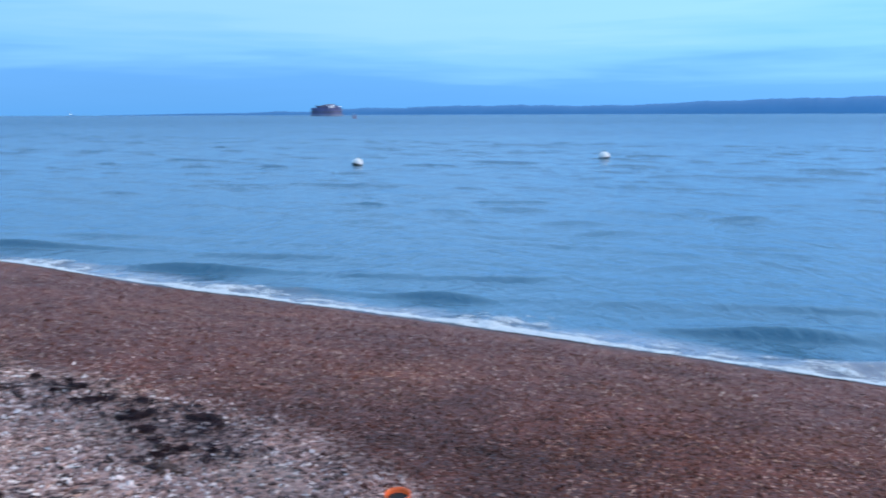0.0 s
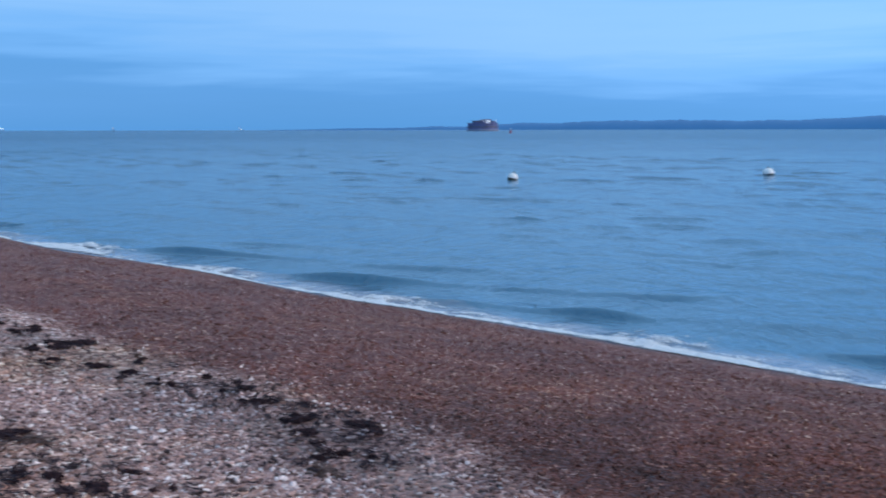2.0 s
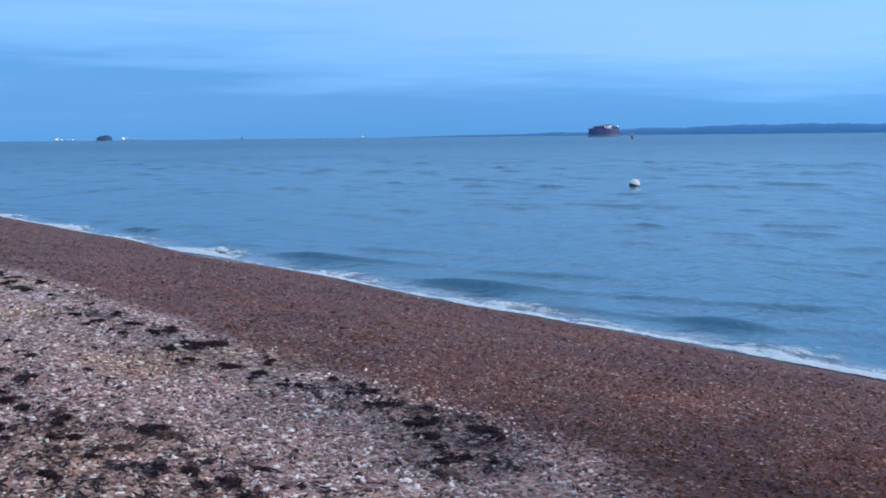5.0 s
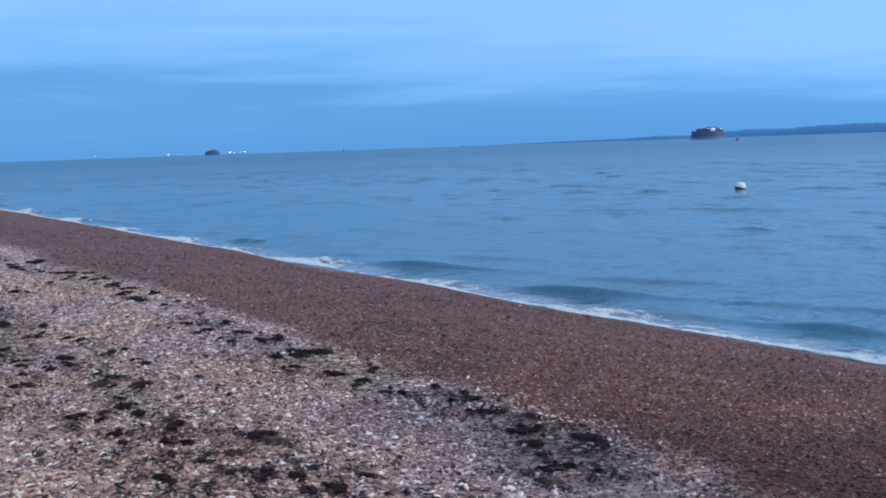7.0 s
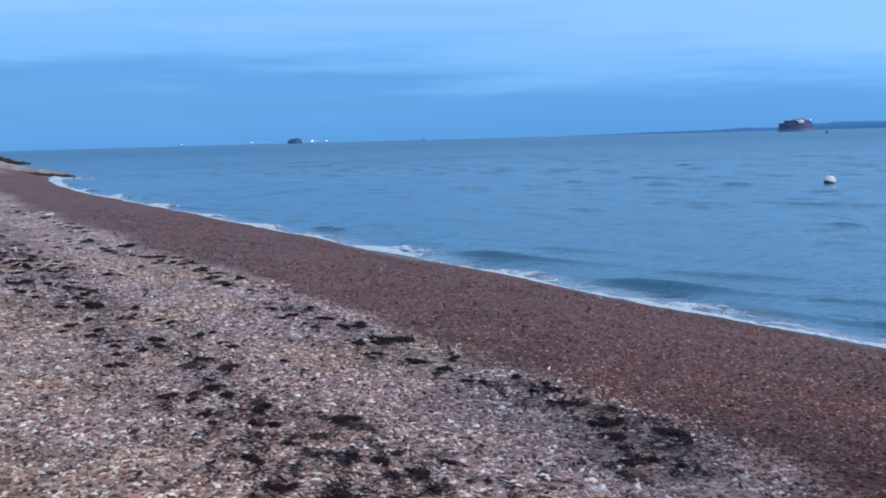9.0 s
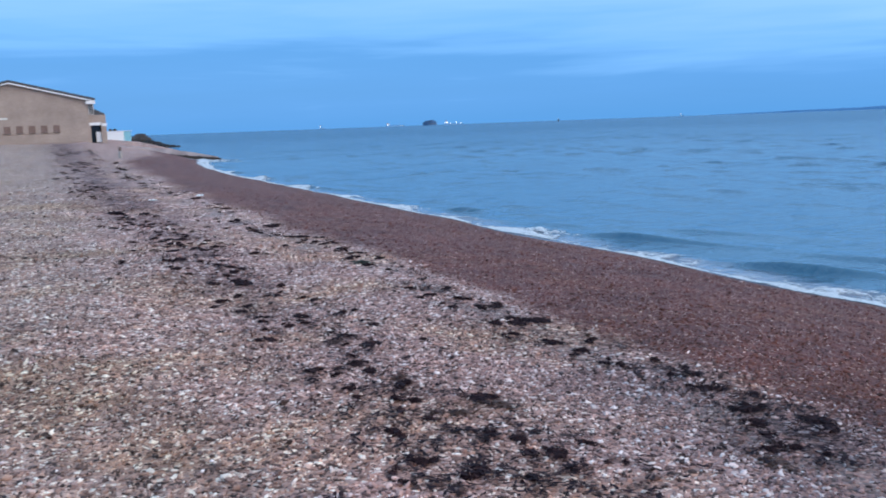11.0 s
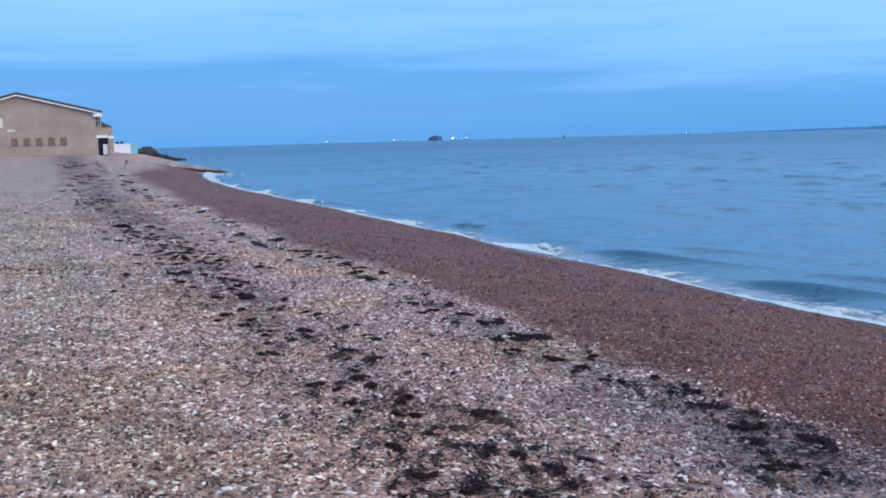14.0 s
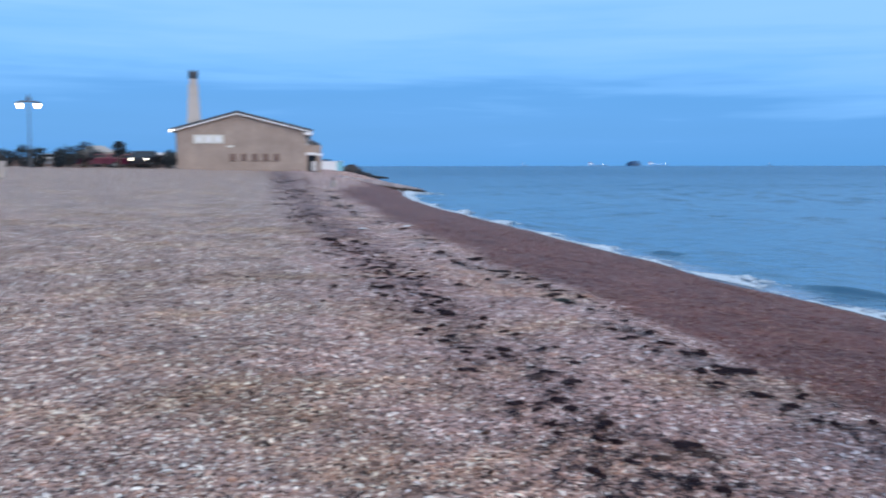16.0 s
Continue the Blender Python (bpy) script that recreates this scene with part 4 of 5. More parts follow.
def car(az, d, turn, paint, label, lit=""):
    ob = thing("car", on_ground(az, d, turn, 0.0), label, "car", "cars parked by the promenade")
    outline = [(-2.05, 0.35), (-2.1, 0.75), (-1.95, 0.95), (-1.0, 1.0), (-0.45, 1.42), (0.95, 1.45), (1.6, 1.05), (2.0, 0.98), (2.08, 0.6), (2.05, 0.35)]
    bm = prism(outline, -0.85, 0.85)
    for v in bm.verts:
        if v.co.z > 1.1:
            v.co.y *= 0.8
    bmesh.ops.bevel(bm, geom=bm.edges[:], offset=0.05, segments=2, affect="EDGES")
    part("body", bm, paint, ob)
    for side in (-1, 1):
        y = side * 0.80
        part("side_window", prism([(-0.78, 1.04), (-0.36, 1.36), (0.85, 1.38), (1.2, 1.06)], min(y, y + side * 0.03), max(y, y + side * 0.03)), DARK, ob)
        for x in (-1.3, 1.3):
            wheel = part("wheel", lathe([(0.20, -0.11), (0.31, -0.11), (0.33, -0.06), (0.33, 0.06), (0.31, 0.11), (0.20, 0.11)], 18), RUBBER, ob)
            wheel.matrix_local = pose(x, side * 0.78, 0.33, 90)
            part("hub", lathe([(0.0, -0.12), (0.19, -0.115), (0.19, 0.115), (0, 0.12)], 14), SILVER_CAR, wheel)
    for y in (-0.6, 0.6):
        part("headlight", boxes((-2.12, -2.02, y - 0.10, y + 0.10, 0.66, 0.80), bevel=0.02), HEAD_LIT if lit else DARK, ob)
        part("tail_light", boxes((2.03, 2.1, y - 0.16, y + 0.16, 0.72, 0.88), bevel=0.02), TAIL_LIT if lit else RED, ob)
    return ob


car(67.9, 113, 14, SILVER_CAR, "grey car parked between dark shrubs")
car(65.3, 113, 4, RED_CAR, "dark red hatchback parked on the promenade")
car(64.6, 115, -3, RED_CAR, "dark red hatchback parked beside a low wall")
car(63.75, 112, 6, RED_CAR, "dark red saloon parked near the hall")
van = car(62.8, 110, 78, BLACK_CAR, "tall black car with its lights on beside the hall", "on")
van.matrix_world = van.matrix_world @ Matrix.Scale(1.3, 4)
car(62.1, 114, 3, BLACK_CAR, "black car parked beside the brick hall")
car(66.6, 114, 2, BLACK_CAR, "black car parked among dark shrubs")

low = thing("shelter", on_ground(65.25, 132, 0, 0.1), "pale rendered promenade shelter with a hipped roof", "shelter")
part("wall", boxes((-2.2, 2.2, 0, 3, 0, 1.9)), RENDERED, low)
bm = bmesh.new()
vs = [bm.verts.new(c) for c in ((-2.4, -0.2, 1.9), (2.4, -0.2, 1.9), (2.4, 3.2, 1.9), (-2.4, 3.2, 1.9), (-0.8, 1.5, 2.75), (0.8, 1.5, 2.75))]
for f in ((0, 1, 5, 4), (1, 2, 5), (2, 3, 4, 5), (3, 0, 4), (3, 2, 1, 0)):
    bm.faces.new([vs[i] for i in f])
part("roof", bm, RENDERED, low)
house = thing("distant_house", on_ground(62.3, 165, 0, 0.1), "low distant house with a pale roof behind the hall", "house")
part("wall", boxes((-5.5, 4.5, 0, 6, 0, 1.7)), RENDERED, house)
part("roof", prism([(-5.8, 1.7), (4.8, 1.7), (4.2, 2.3), (-5.2, 2.3)], -0.3, 6.3), WHITE, house, "pale low-pitched roof")
for x in (-4.2, -1.6, 1.2, 3.2):
    part("window", boxes((x - 0.5, x + 0.5, -0.04, -0.004, 0.7, 1.4)), DARK, house)
wall_run = thing("low_wall", on_ground(66.0, 124, 0, 0.2), "low dark promenade wall behind the cars", "wall")
part("body", boxes((-16, 9.5, 0, 0.3, 0, 1.1), bevel=0.03), CONCRETE, wall_run)
part("coping", boxes((-16.05, 9.55, -0.05, 0.35, 1.1, 1.2), bevel=0.02), CONCRETE, wall_run)

bin_ = thing("litter_bin", on_ground(70.3, 62, 0, 0.02), "pale round litter bin with a dark opening", "bin")
part("body", lathe([(0.30, 0), (0.33, 0.05), (0.36, 0.95), (0.34, 1.0)], 20), RENDERED, bin_)
part("hood", lathe([(0.36, 1.0), (0.38, 1.05), (0.36, 1.3), (0.15, 1.42), (0, 1.43)], 20), RUBBER, bin_, "dark hood")

# ---- out at sea ----
def sea_fort(az, d, r, high, label, lit, MASONRY=MASONRY, GRANITE=GRANITE, PALE=WHITE):
    ob = thing("sea_fort", facing(az, d, 0.0, 20), label, "fort", "sea forts")
    part("base", lathe([(r * 1.03, -4), (r * 1.03, 2.2), (r * 1.0, 2.6)], 64), GRANITE, ob, "pale granite footing")
    part("drum", lathe([(r * 0.99, 2.4), (r * 0.96, high * 0.80), (r * 0.985, high * 0.82), (r * 0.985, high * 0.90), (r * 0.93, high * 0.92), (r * 0.9, high * 0.86), (0, high * 0.86)], 64), MASONRY, ob, "round brown masonry drum")
    for i in range(26):
        a = 2 * math.pi * i / 26
        b = part("embrasure", boxes((-0.35, 0.35, -1.3, 1.3, -1.1, 1.1)), STEEL, ob)
        b.matrix_local = pose(0, 0, 0, 0, 0, math.degrees(a)) @ pose(r * 0.972, 0, high * 0.50)
    for x, y, w, dd, h, m in ((-0.42, -0.1, 0.46, 0.6, 4.2, MASONRY), (-0.06, -0.15, 0.40, 0.5, 6.2, MASONRY), (0.28, 0.0, 0.42, 0.6, 7.0, MASONRY), (0.60, -0.05, 0.40, 0.5, 4.6, MASONRY), (0.12, -0.55, 0.30, 0.2, 6.6, PALE), (0.1, 0.35, 1.2, 0.4, 5.4, MASONRY)):
        x0, x1, y0, y1, z0, z1 = x * r - w * r / 2, x * r + w * r / 2, y * r - dd * r / 2, y * r + dd * r / 2, high * 0.86, high * 0.86 + h
        b = part("rooftop_building", boxes((x0, x1, y0, y1, z0, z1 - 0.9), bevel=0.3), m, ob)
        part("roof", prism([(x0 - 0.3, z1 - 0.9), (x1 + 0.3, z1 - 0.9), ((x0 + x1) / 2 + 1.2, z1 + 0.5), ((x0 + x1) / 2 - 1.2, z1 + 0.5)], y0 - 0.3, y1 + 0.3), GRANITE, b)
    for k in range(40):
        a = 2 * math.pi * k / 40
        p = part("parapet_block", boxes((-0.5, 0.5, -1.1, 1.1, 0, 1.1)), MASONRY, ob)
        p.matrix_local = pose(0, 0, 0, 0, 0, math.degrees(a)) @ pose(r * 0.955, 0, high * 0.90)
    part("deck", boxes((-0.78 * r, -0.25 * r, -0.5 * r, 0.1 * r, high * 0.86 + 4.4, high * 0.86 + 4.9)), GRANITE, ob, "flat overhanging deck")
    tower = part("light_tower", lathe([(1.9, high * 0.86), (1.6, high * 1.2), (2.1, high * 1.21), (2.1, high * 1.25), (1.4, high * 1.26), (1.4, high * 1.36), (1.6, high * 1.37), (0, high * 1.46)], 16), WHITE, ob, "white light tower")
    tower.location = (0.16 * r, -0.5 * r, 0)
    if lit:
        for x in (-0.18, 0.14, 0.62):
            part("flood_lamp", boxes((x * r - 0.4, x * r + 0.4, -0.72 * r, -0.72 * r + 0.5, high * 0.86 + 4.0, high * 0.86 + 4.7), bevel=0.1), SHIP_LIT, ob, "lit lamp")
    return ob


sea_fort(6.67, 1460, 23.0, 12.0, "round brown masonry sea fort with rooftop buildings", True)
sea_fort(34.85, 3000, 21.5, 10.0, "distant dark round sea fort on the horizon", False, HAZED_STONE, HAZED_STONE, HAZED_STONE)


def ship(az, d, long, lights, label):
    ob = thing("ship", facing(az, d, 0.0, 6), label, "ship", "ships at anchor")
    h = long / 2
    bm = prism([(-h, 5.5), (-h * 0.94, -1), (h * 0.96, -1), (h, 5.0), (h * 0.6, 4.2), (-h * 0.6, 4.2)], -6, 6)
    part("hull", bm, HAZED_HULL, ob, "steel hull paled to a hazy blue")
    part("superstructure", boxes((-h * 0.92, -h * 0.66, -5, 5, 4.2, 13), bevel=0.4), WHITE, ob, "white superstructure")
    part("funnel", boxes((-h * 0.9, -h * 0.8, -1.5, 1.5, 13, 16.5), bevel=0.3), RED, ob)
    part("mast", boxes((h * 0.5, h * 0.515, -0.4, 0.4, 4, 13)), HAZED_HULL, ob)
    for x, w, z in lights:
        part("deck_light", boxes((x * h - w * 0.42, x * h + w * 0.42, -7.2, -6.6, z - 0.6, z + 0.6), bevel=0.15), SHIP_LIT, ob, "bright deck light")
    return ob


ship(33.45, 4000, 74, ((-0.8, 7.5, 8), (-0.35, 3.0, 7), (0.25, 2.5, 7), (0.75, 6.0, 8.5)), "anchored ship with bright deck lights on the horizon")
ship(36.85, 4300, 80, ((-0.8, 4.0, 6), (-0.3, 1.6, 6), (0.2, 1.6, 6), (0.7, 3.0, 6)), "distant tanker with dim deck lights on the horizon")
ship(41.05, 4200, 22, ((-0.6, 3.6, 9),), "small ship with one bright light on the horizon")
ship(20.5, 4400, 16, ((-0.5, 2.4, 5),), "small ship with one light far out")


def mooring_buoy(az, d, r, tilt, label):
    ob = thing("mooring_buoy", facing(az, d, 0.02) @ pose(0, 0, 0, 0, tilt, 0), label, "buoy", "mooring buoys")
    prof = [(0.0, -0.62)] + [(r * math.cos(a), r * math.sin(a) + r * 0.35) for a in np.linspace(-0.75, 1.35, 14)] + [(0.06, r * 1.36), (0, r * 1.36)]
    part("float", lathe(prof, 28), BUOY_WHITE, ob, "scuffed white plastic float", True)
    part("waterline_band", lathe([(r * 0.93, -0.1), (r * 1.0, r * 0.10), (r * 1.02, r * 0.34), (r * 0.97, r * 0.36), (r * 0.9, -0.1)], 28), BUOY_DARK, ob, "dark slimy band", True)
    ring = part("ring", lathe([(0.035, 0), (0.05, 0.04), (0.035, 0.08), (0, 0.09)], 10), STEEL, ob)
    ring.location = (0, 0, r * 1.35)
    return ob


mooring_buoy(4.98, 50.6, 0.265, 14, "white round mooring buoy with a weedy waterline")
mooring_buoy(-9.32, 57.5, 0.31, -6, "white mooring buoy, dark underneath, floating upright")

nav = thing("channel_buoy", facing(5.08, 640) @ Matrix.Scale(0.75, 4), "red channel buoy with a white lantern top", "buoy")
part("float", lathe([(1.1, -1), (1.2, 0.2), (1.15, 0.9), (0.6, 1.1), (0, 1.1)], 20), CRIMSON, nav)
part("cage", lathe([(0.8, 1.0), (0.42, 3.0), (0.38, 3.3), (0, 3.3)], 8), CRIMSON, nav, "tapering red lattice cage")
part("lantern", lathe([(0.3, 3.3), (0.42, 3.5), (0.42, 4.0), (0.2, 4.2), (0, 4.25)], 12), WHITE, nav, "white lantern")

mark = thing("channel_mark", facing(27.43, 1500), "slim dark channel mark with a pale unlit lantern", "navigation mark")
part("pile", lathe([(0.9, -3), (0.7, 4.2), (0, 4.2)], 12), STEEL, mark)
part("platform", lathe([(1.3, 4.2), (1.3, 4.5), (0, 4.5)], 12), STEEL, mark)
part("lantern", lathe([(0.4, 4.5), (0.45, 5.1), (0.25, 5.4), (0, 5.4)], 10), WHITE, mark, "pale lantern")

# ---- the far shore: a long low wooded ridge ----
az = np.linspace(19.0, -70.0, 900)
crest = np.interp(-az, [-19, -16.5, -12, -8, -4.7, 2.5, 10, 13, 16.4, 23.6, 40, 70], [-0.03, 0.03, 0.10, 0.17, 0.33, 0.50, 0.45, 0.58, 0.72, 0.88, 0.8, 0.6])
r = np.random.default_rng(9)
for k in range(5):
    crest = crest + (0.022 / (k + 1)) * np.sin(az * r.uniform(0.8, 1.4) * (2 ** k) + r.uniform(0, 6)) * np.clip(crest * 6, 0, 1)
crest = crest + 0.012 * r.normal(size=az.shape) * np.clip(crest * 6, 0, 1)
rings = []
for d, f in ((4450, 0.0), (4465, 0.35), (4520, 0.72), (4640, 1.0), (4760, 0.6)):
    z = np.where(f > 0, EYE * min(1, f * 2) + f * 4640 * np.tan(np.radians(crest)), -3.0)
    rings.append(np.stack([-np.sin(np.radians(az)) * d, np.cos(np.radians(az)) * d, z], -1))
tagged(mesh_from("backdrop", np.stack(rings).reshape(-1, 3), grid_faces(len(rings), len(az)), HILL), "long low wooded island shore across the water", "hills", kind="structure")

# ---- seaweed along the strandlines ----
def weed_mesh(name, seed, strands, spread, mound=0.012):
    """A flat torn scatter of dark ribbons, gathered in a few knots."""
    r = np.random.default_rng(seed)
    verts, faces = [], []
    knots, at_p, way = [], np.zeros(2), r.uniform(0, 6.283)
    for _ in range(max(3, strands // 15)):
        knots.append((at_p.copy(), r.uniform(0.012, 0.030)))
        way += r.normal(0, 0.9)
        at_p = at_p + np.array([math.cos(way), 0.5 * math.sin(way)]) * spread * 0.42
    mid = np.mean([k[0] for k in knots], axis=0)
    knots = [(k - mid, w) for k, w in knots]
    for _ in range(strands):
        n = 5
        k0, loose = knots[int(r.integers(len(knots)))]
        p = k0 + r.normal(0, 1, 2) * loose * (1.6, 0.7)
        a, bend, z = r.normal(0, 0.8) + (math.pi if r.random() < 0.5 else 0), r.normal(0, 0.35), r.uniform(0.004, 0.016)
        wide = r.uniform(0.007, 0.018)
        lift = r.uniform(0.2, 1.0)
        for k in range(n):
            d = np.array([math.cos(a), math.sin(a)])
            side = np.array([-d[1], d[0]]) * wide * (1 - 0.8 * abs(k / (n - 1) - 0.4))
            h = z + r.uniform(-0.004, 0.006) + mound * math.exp(-((p - k0) @ (p - k0)) / 0.0022) * lift
            verts += [(*(p + side), max(0.003, h)), (*(p - side), max(0.003, h + r.uniform(-0.006, 0.006)))]
            if k:
                q = len(verts) - 4
                faces.append((q, q + 1, q + 3, q + 2))
            p = p + d * r.uniform(0.012, 0.030)
            a += bend + r.normal(0, 0.35)
    return verts, faces


WEED_MESHES, WEED_SHAPES = [], []
for i, (n, sp) in enumerate(((80, 0.14), (62, 0.15), (44, 0.13), (100, 0.15))):
    v, f = weed_mesh("seaweed", 60 + i, n, sp)
    ob = mesh_from("seaweed_clump", v, f, WEED, False)
    WEED_MESHES.append(ob.data)
    WEED_SHAPES.append((np.array(v), np.array(f)))
    bpy.data.objects.remove(ob)
v, f = weed_mesh("seaweed", 88, 230, 0.085, 0.018)
ob = mesh_from("seaweed_clump", v, f, WEED, False)
DENSE_MESH = ob.data
bpy.data.objects.remove(ob)
v, f = weed_mesh("seaweed", 90, 60, 0.10)
ob = mesh_from("seaweed_clump", v, f, WEED_RUST, False)
RUST_MESH = ob.data
bpy.data.objects.remove(ob)


def weed(l, s, size, kind, turn, label, data=None):
    p = at(l, s)
    ob = new("seaweed_clump", data or WEED_MESHES[kind])
    ob.matrix_world = Matrix.Translation((p.x, p.y, float(beach(l, s)) + 0.002)) @ pose(0, 0, 0, 0, 0, math.degrees(SHORE) + 90 + turn) @ Matrix.Diagonal((size, size, max(0.7, min(1.1, size)), 1))
    return tagged(ob, label, "seaweed", "strandline seaweed")


# heaps on the upper strandline, and the torn line where the pale bank meets the brown gravel
HEAPS = [(11.14, 0.5, 0.13), (12.97, 1.27, 0.3), (11.07, 1.11, 0.29), (10.41, 1.0, 0.24), (10.84, 1.3, 0.19), (11.55, 2.04, 0.3), (10.15, 1.55, 0.24), (9.56, 1.53, 0.33),
         (12.2, 1.67, 0.28), (18.11, 0.87, 0.63), (17.96, 1.35, 0.41), (8.79, 1.18, 0.2), (7.67, 1.65, 0.27), (7.58, 1.97, 0.18), (7.23, 1.46, 0.17), (6.63, 1.16, 0.27),
         (5.52, 1.22, 0.2), (5.1, 1.63, 0.15), (4.75, 1.55, 0.14), (5.06, 1.28, 0.15), (4.32, 1.28, 0.16), (4.14, 1.71, 0.13), (4.05, 1.82, 0.18), (3.9, 1.26, 0.14), (3.71, 1.48, 0.15),
         (3.56, 1.64, 0.11), (3.66, 1.38, 0.09), (8.22, 1.26, 0.14), (5.04, 1.57, 0.15), (4.82, 1.47, 0.15)]
THICK = [(6.13, 1.75, 0.27), (5.60, 1.50, 0.19), (5.40, 1.51, 0.17), (4.73, 1.91, 0.22), (3.81, 1.90, 0.21), (3.9, 1.26, 0.14), (3.70, 1.46, 0.12), (9.56, 1.53, 0.3), (11.07, 1.11, 0.28),
         (6.74, 3.30, 0.36), (3.78, 3.37, 0.26), (3.86, 3.06, 0.19), (4.06, 3.14, 0.17), (4.51, 3.25, 0.17)]
EDGE = [(20.61, 2.60, 0.48), (18.33, 2.85, 0.43), (15.24, 3.05, 0.45), (13.33, 3.05, 0.47), (12.35, 3.2, 0.22), (10.75, 3.02, 0.39), (10.0, 2.94, 0.24), (8.25, 2.81, 0.2), (7.89, 2.84, 0.24),
        (7.35, 2.85, 0.18), (7.34, 3.23, 0.28), (6.71, 2.94, 0.25), (6.32, 2.9, 0.2), (5.99, 3.04, 0.23), (5.7, 3.11, 0.22), (5.24, 3.13, 0.14), (4.86, 3.25, 0.13), (4.13, 3.21, 0.15),
        (3.68, 2.98, 0.11), (3.47, 2.97, 0.16), (3.33, 3.03, 0.1), (3.5, 2.84, 0.16), (4.52, 3.24, 0.19)]
spread = random.Random(4)


def strand(l):
    """The middle of the upper strandline."""
    return max(1.0, 1.75 - 0.032 * l)


def low_strand(l):
    return float(edge_s(np.array([l]))[0]) - 0.28


for l, s, k in HEAPS:
    weed(l, s, k * 1.9, 0, spread.uniform(-40, 40), "thick dark mound of tangled seaweed on shingle", DENSE_MESH)
    for j in range(2):
        weed(l + spread.gauss(0, 0.34 * k), s + spread.gauss(0, 0.30 * k), k * spread.uniform(0.7, 1.5), spread.choice((0, 3, 1, 2)), spread.uniform(-40, 40), "dark tangled heap of dry seaweed on pale shingle")
for l, s, k in THICK:
    weed(l, s, k * 2.3, 0, spread.uniform(-40, 40), "thick dark mound of tangled seaweed on shingle", DENSE_MESH)
    weed(l + spread.gauss(0, 0.5 * k), s + spread.gauss(0, 0.4 * k), k * 1.8, 3, spread.uniform(-60, 60), "dark tangled heap of dry seaweed on pale shingle")
for l, s, k in EDGE:
    weed(l, s, k * 1.7, 0, spread.uniform(-40, 40), "thick dark mound of tangled seaweed on shingle", DENSE_MESH)
    for j in range(2):
        weed(l + spread.gauss(0, 0.45 * k), s + spread.gauss(0, 0.25 * k), k * spread.uniform(0.9, 1.8), spread.choice((0, 1, 2)), spread.uniform(-35, 35), "damp black seaweed lying at the edge of the brown gravel")
for i, (l, s, k) in enumerate(((3.34, 2.75, 0.7), (4.59, 1.98, 0.8), (4.50, 1.70, 0.7), (5.2, 1.62, 0.5), (6.3, 1.55, 0.5))):
    weed(l, s, k, 0, i * 40, "rust-brown clump of wrack among pebbles", RUST_MESH)
r = random.Random(21)
for i in range(80):
    l = 3.6 + 14 * r.random() ** 1.5
    s = r.gauss(strand(l), 0.30 + 0.006 * l) if r.random() < 0.6 else r.gauss(low_strand(l), 0.10)
    weed(l, s, r.uniform(0.16, 0.45) * (1 + l / 28), r.choice((1, 2, 2, 0)), r.uniform(-50, 50), "small dark scrap of dried seaweed on shingle", RUST_MESH if i % 11 == 0 else None)

# the thinner drift between the heaps and far along the beach
drift_v, drift_f, count = [], [], 0
spots = []
for i in range(85):
    l = 12 + 66 * r.random() ** 1.6
    s = r.gauss(strand(l), 0.28 + 0.004 * l) if i % 3 else r.gauss(low_strand(l), 0.12)
    for j in range(r.choice((3, 4, 5))):
        spots.append((l + r.gauss(0, 0.5 + l / 60), s + r.gauss(0, 0.16), r.uniform(0.25, 0.75) * (1 + min(22, max(0, l - 22)) / 36)))
for i in range(55):
    l = r.uniform(5.6, 18.0)
    spots.append((l, r.gauss(strand(l), 0.30), r.uniform(0.22, 0.55)))
for i in range(30):
    l = r.uniform(5.0, 17.0)
    spots.append((l, r.gauss(low_strand(l), 0.07), r.uniform(0.22, 0.5)))
for l, s, k in spots:
    v, f = r.choice(WEED_SHAPES)
    a = r.uniform(-0.9, 0.9) + SHORE + math.pi / 2
    x, y = k * (v[:, 0] * math.cos(a) - v[:, 1] * math.sin(a)), k * (v[:, 0] * math.sin(a) + v[:, 1] * math.cos(a))
    p = at(l, s)
    x, y = x + p.x, y + p.y
    z = beach(x * ALONG.x + y * ALONG.y, x * SEAWARD.x + y * SEAWARD.y) + 0.002 + v[:, 2] * min(1.1, max(0.7, k))
    drift_v.append(np.stack([x, y, z], -1))
    drift_f.append(f + count)
    count += len(v)
tagged(mesh_from("seaweed_drift", np.concatenate(drift_v), np.concatenate(drift_f), WEED, False), "thin broken drift of dark seaweed along the strandline", "seaweed", kind="stuff")
v, f = weed_mesh("seaweed", 91, 60, 0.11)
ob = mesh_from("seaweed_clump", v, f, WEED_GREEN, False)
GREEN_MESH = ob.data
bpy.data.objects.remove(ob)
weed(10.2, 2.95, 1.1, 0, 10, "dull green seaweed tuft at the gravel's edge", GREEN_MESH)

# two scraps of white litter
for l, s, turn in ((20.0, 1.7, 20), (21.1, 2.75, 70)):
    p = at(l, s)
    bm = bmesh.new()
    bmesh.ops.create_grid(bm, x_segments=6, y_segments=4, size=0.5)
    for v in bm.verts:
        v.co = Vector((v.co.x * 0.15, v.co.y * 0.09, 0.03 + 0.04 * noise.noise(v.co * 3 + Vector((l, s, 0)))))
    bmesh.ops.solidify(bm, geom=bm.faces[:], thickness=0.004)
    ob = part("litter_scrap", bm, WHITE)
    ob.matrix_world = Matrix.Translation((p.x, p.y, float(beach(l, s)))) @ pose(0, 0, 0, 0, 0, turn)
    tagged(ob, "crumpled scrap of white plastic litter on shingle", "litter", "litter scraps")

# torn scraps between the heaps
r = np.random.default_rng(77)
heaps = np.array(HEAPS + THICK + EDGE)
M = 640
pick = heaps[r.integers(len(heaps), size=M)]
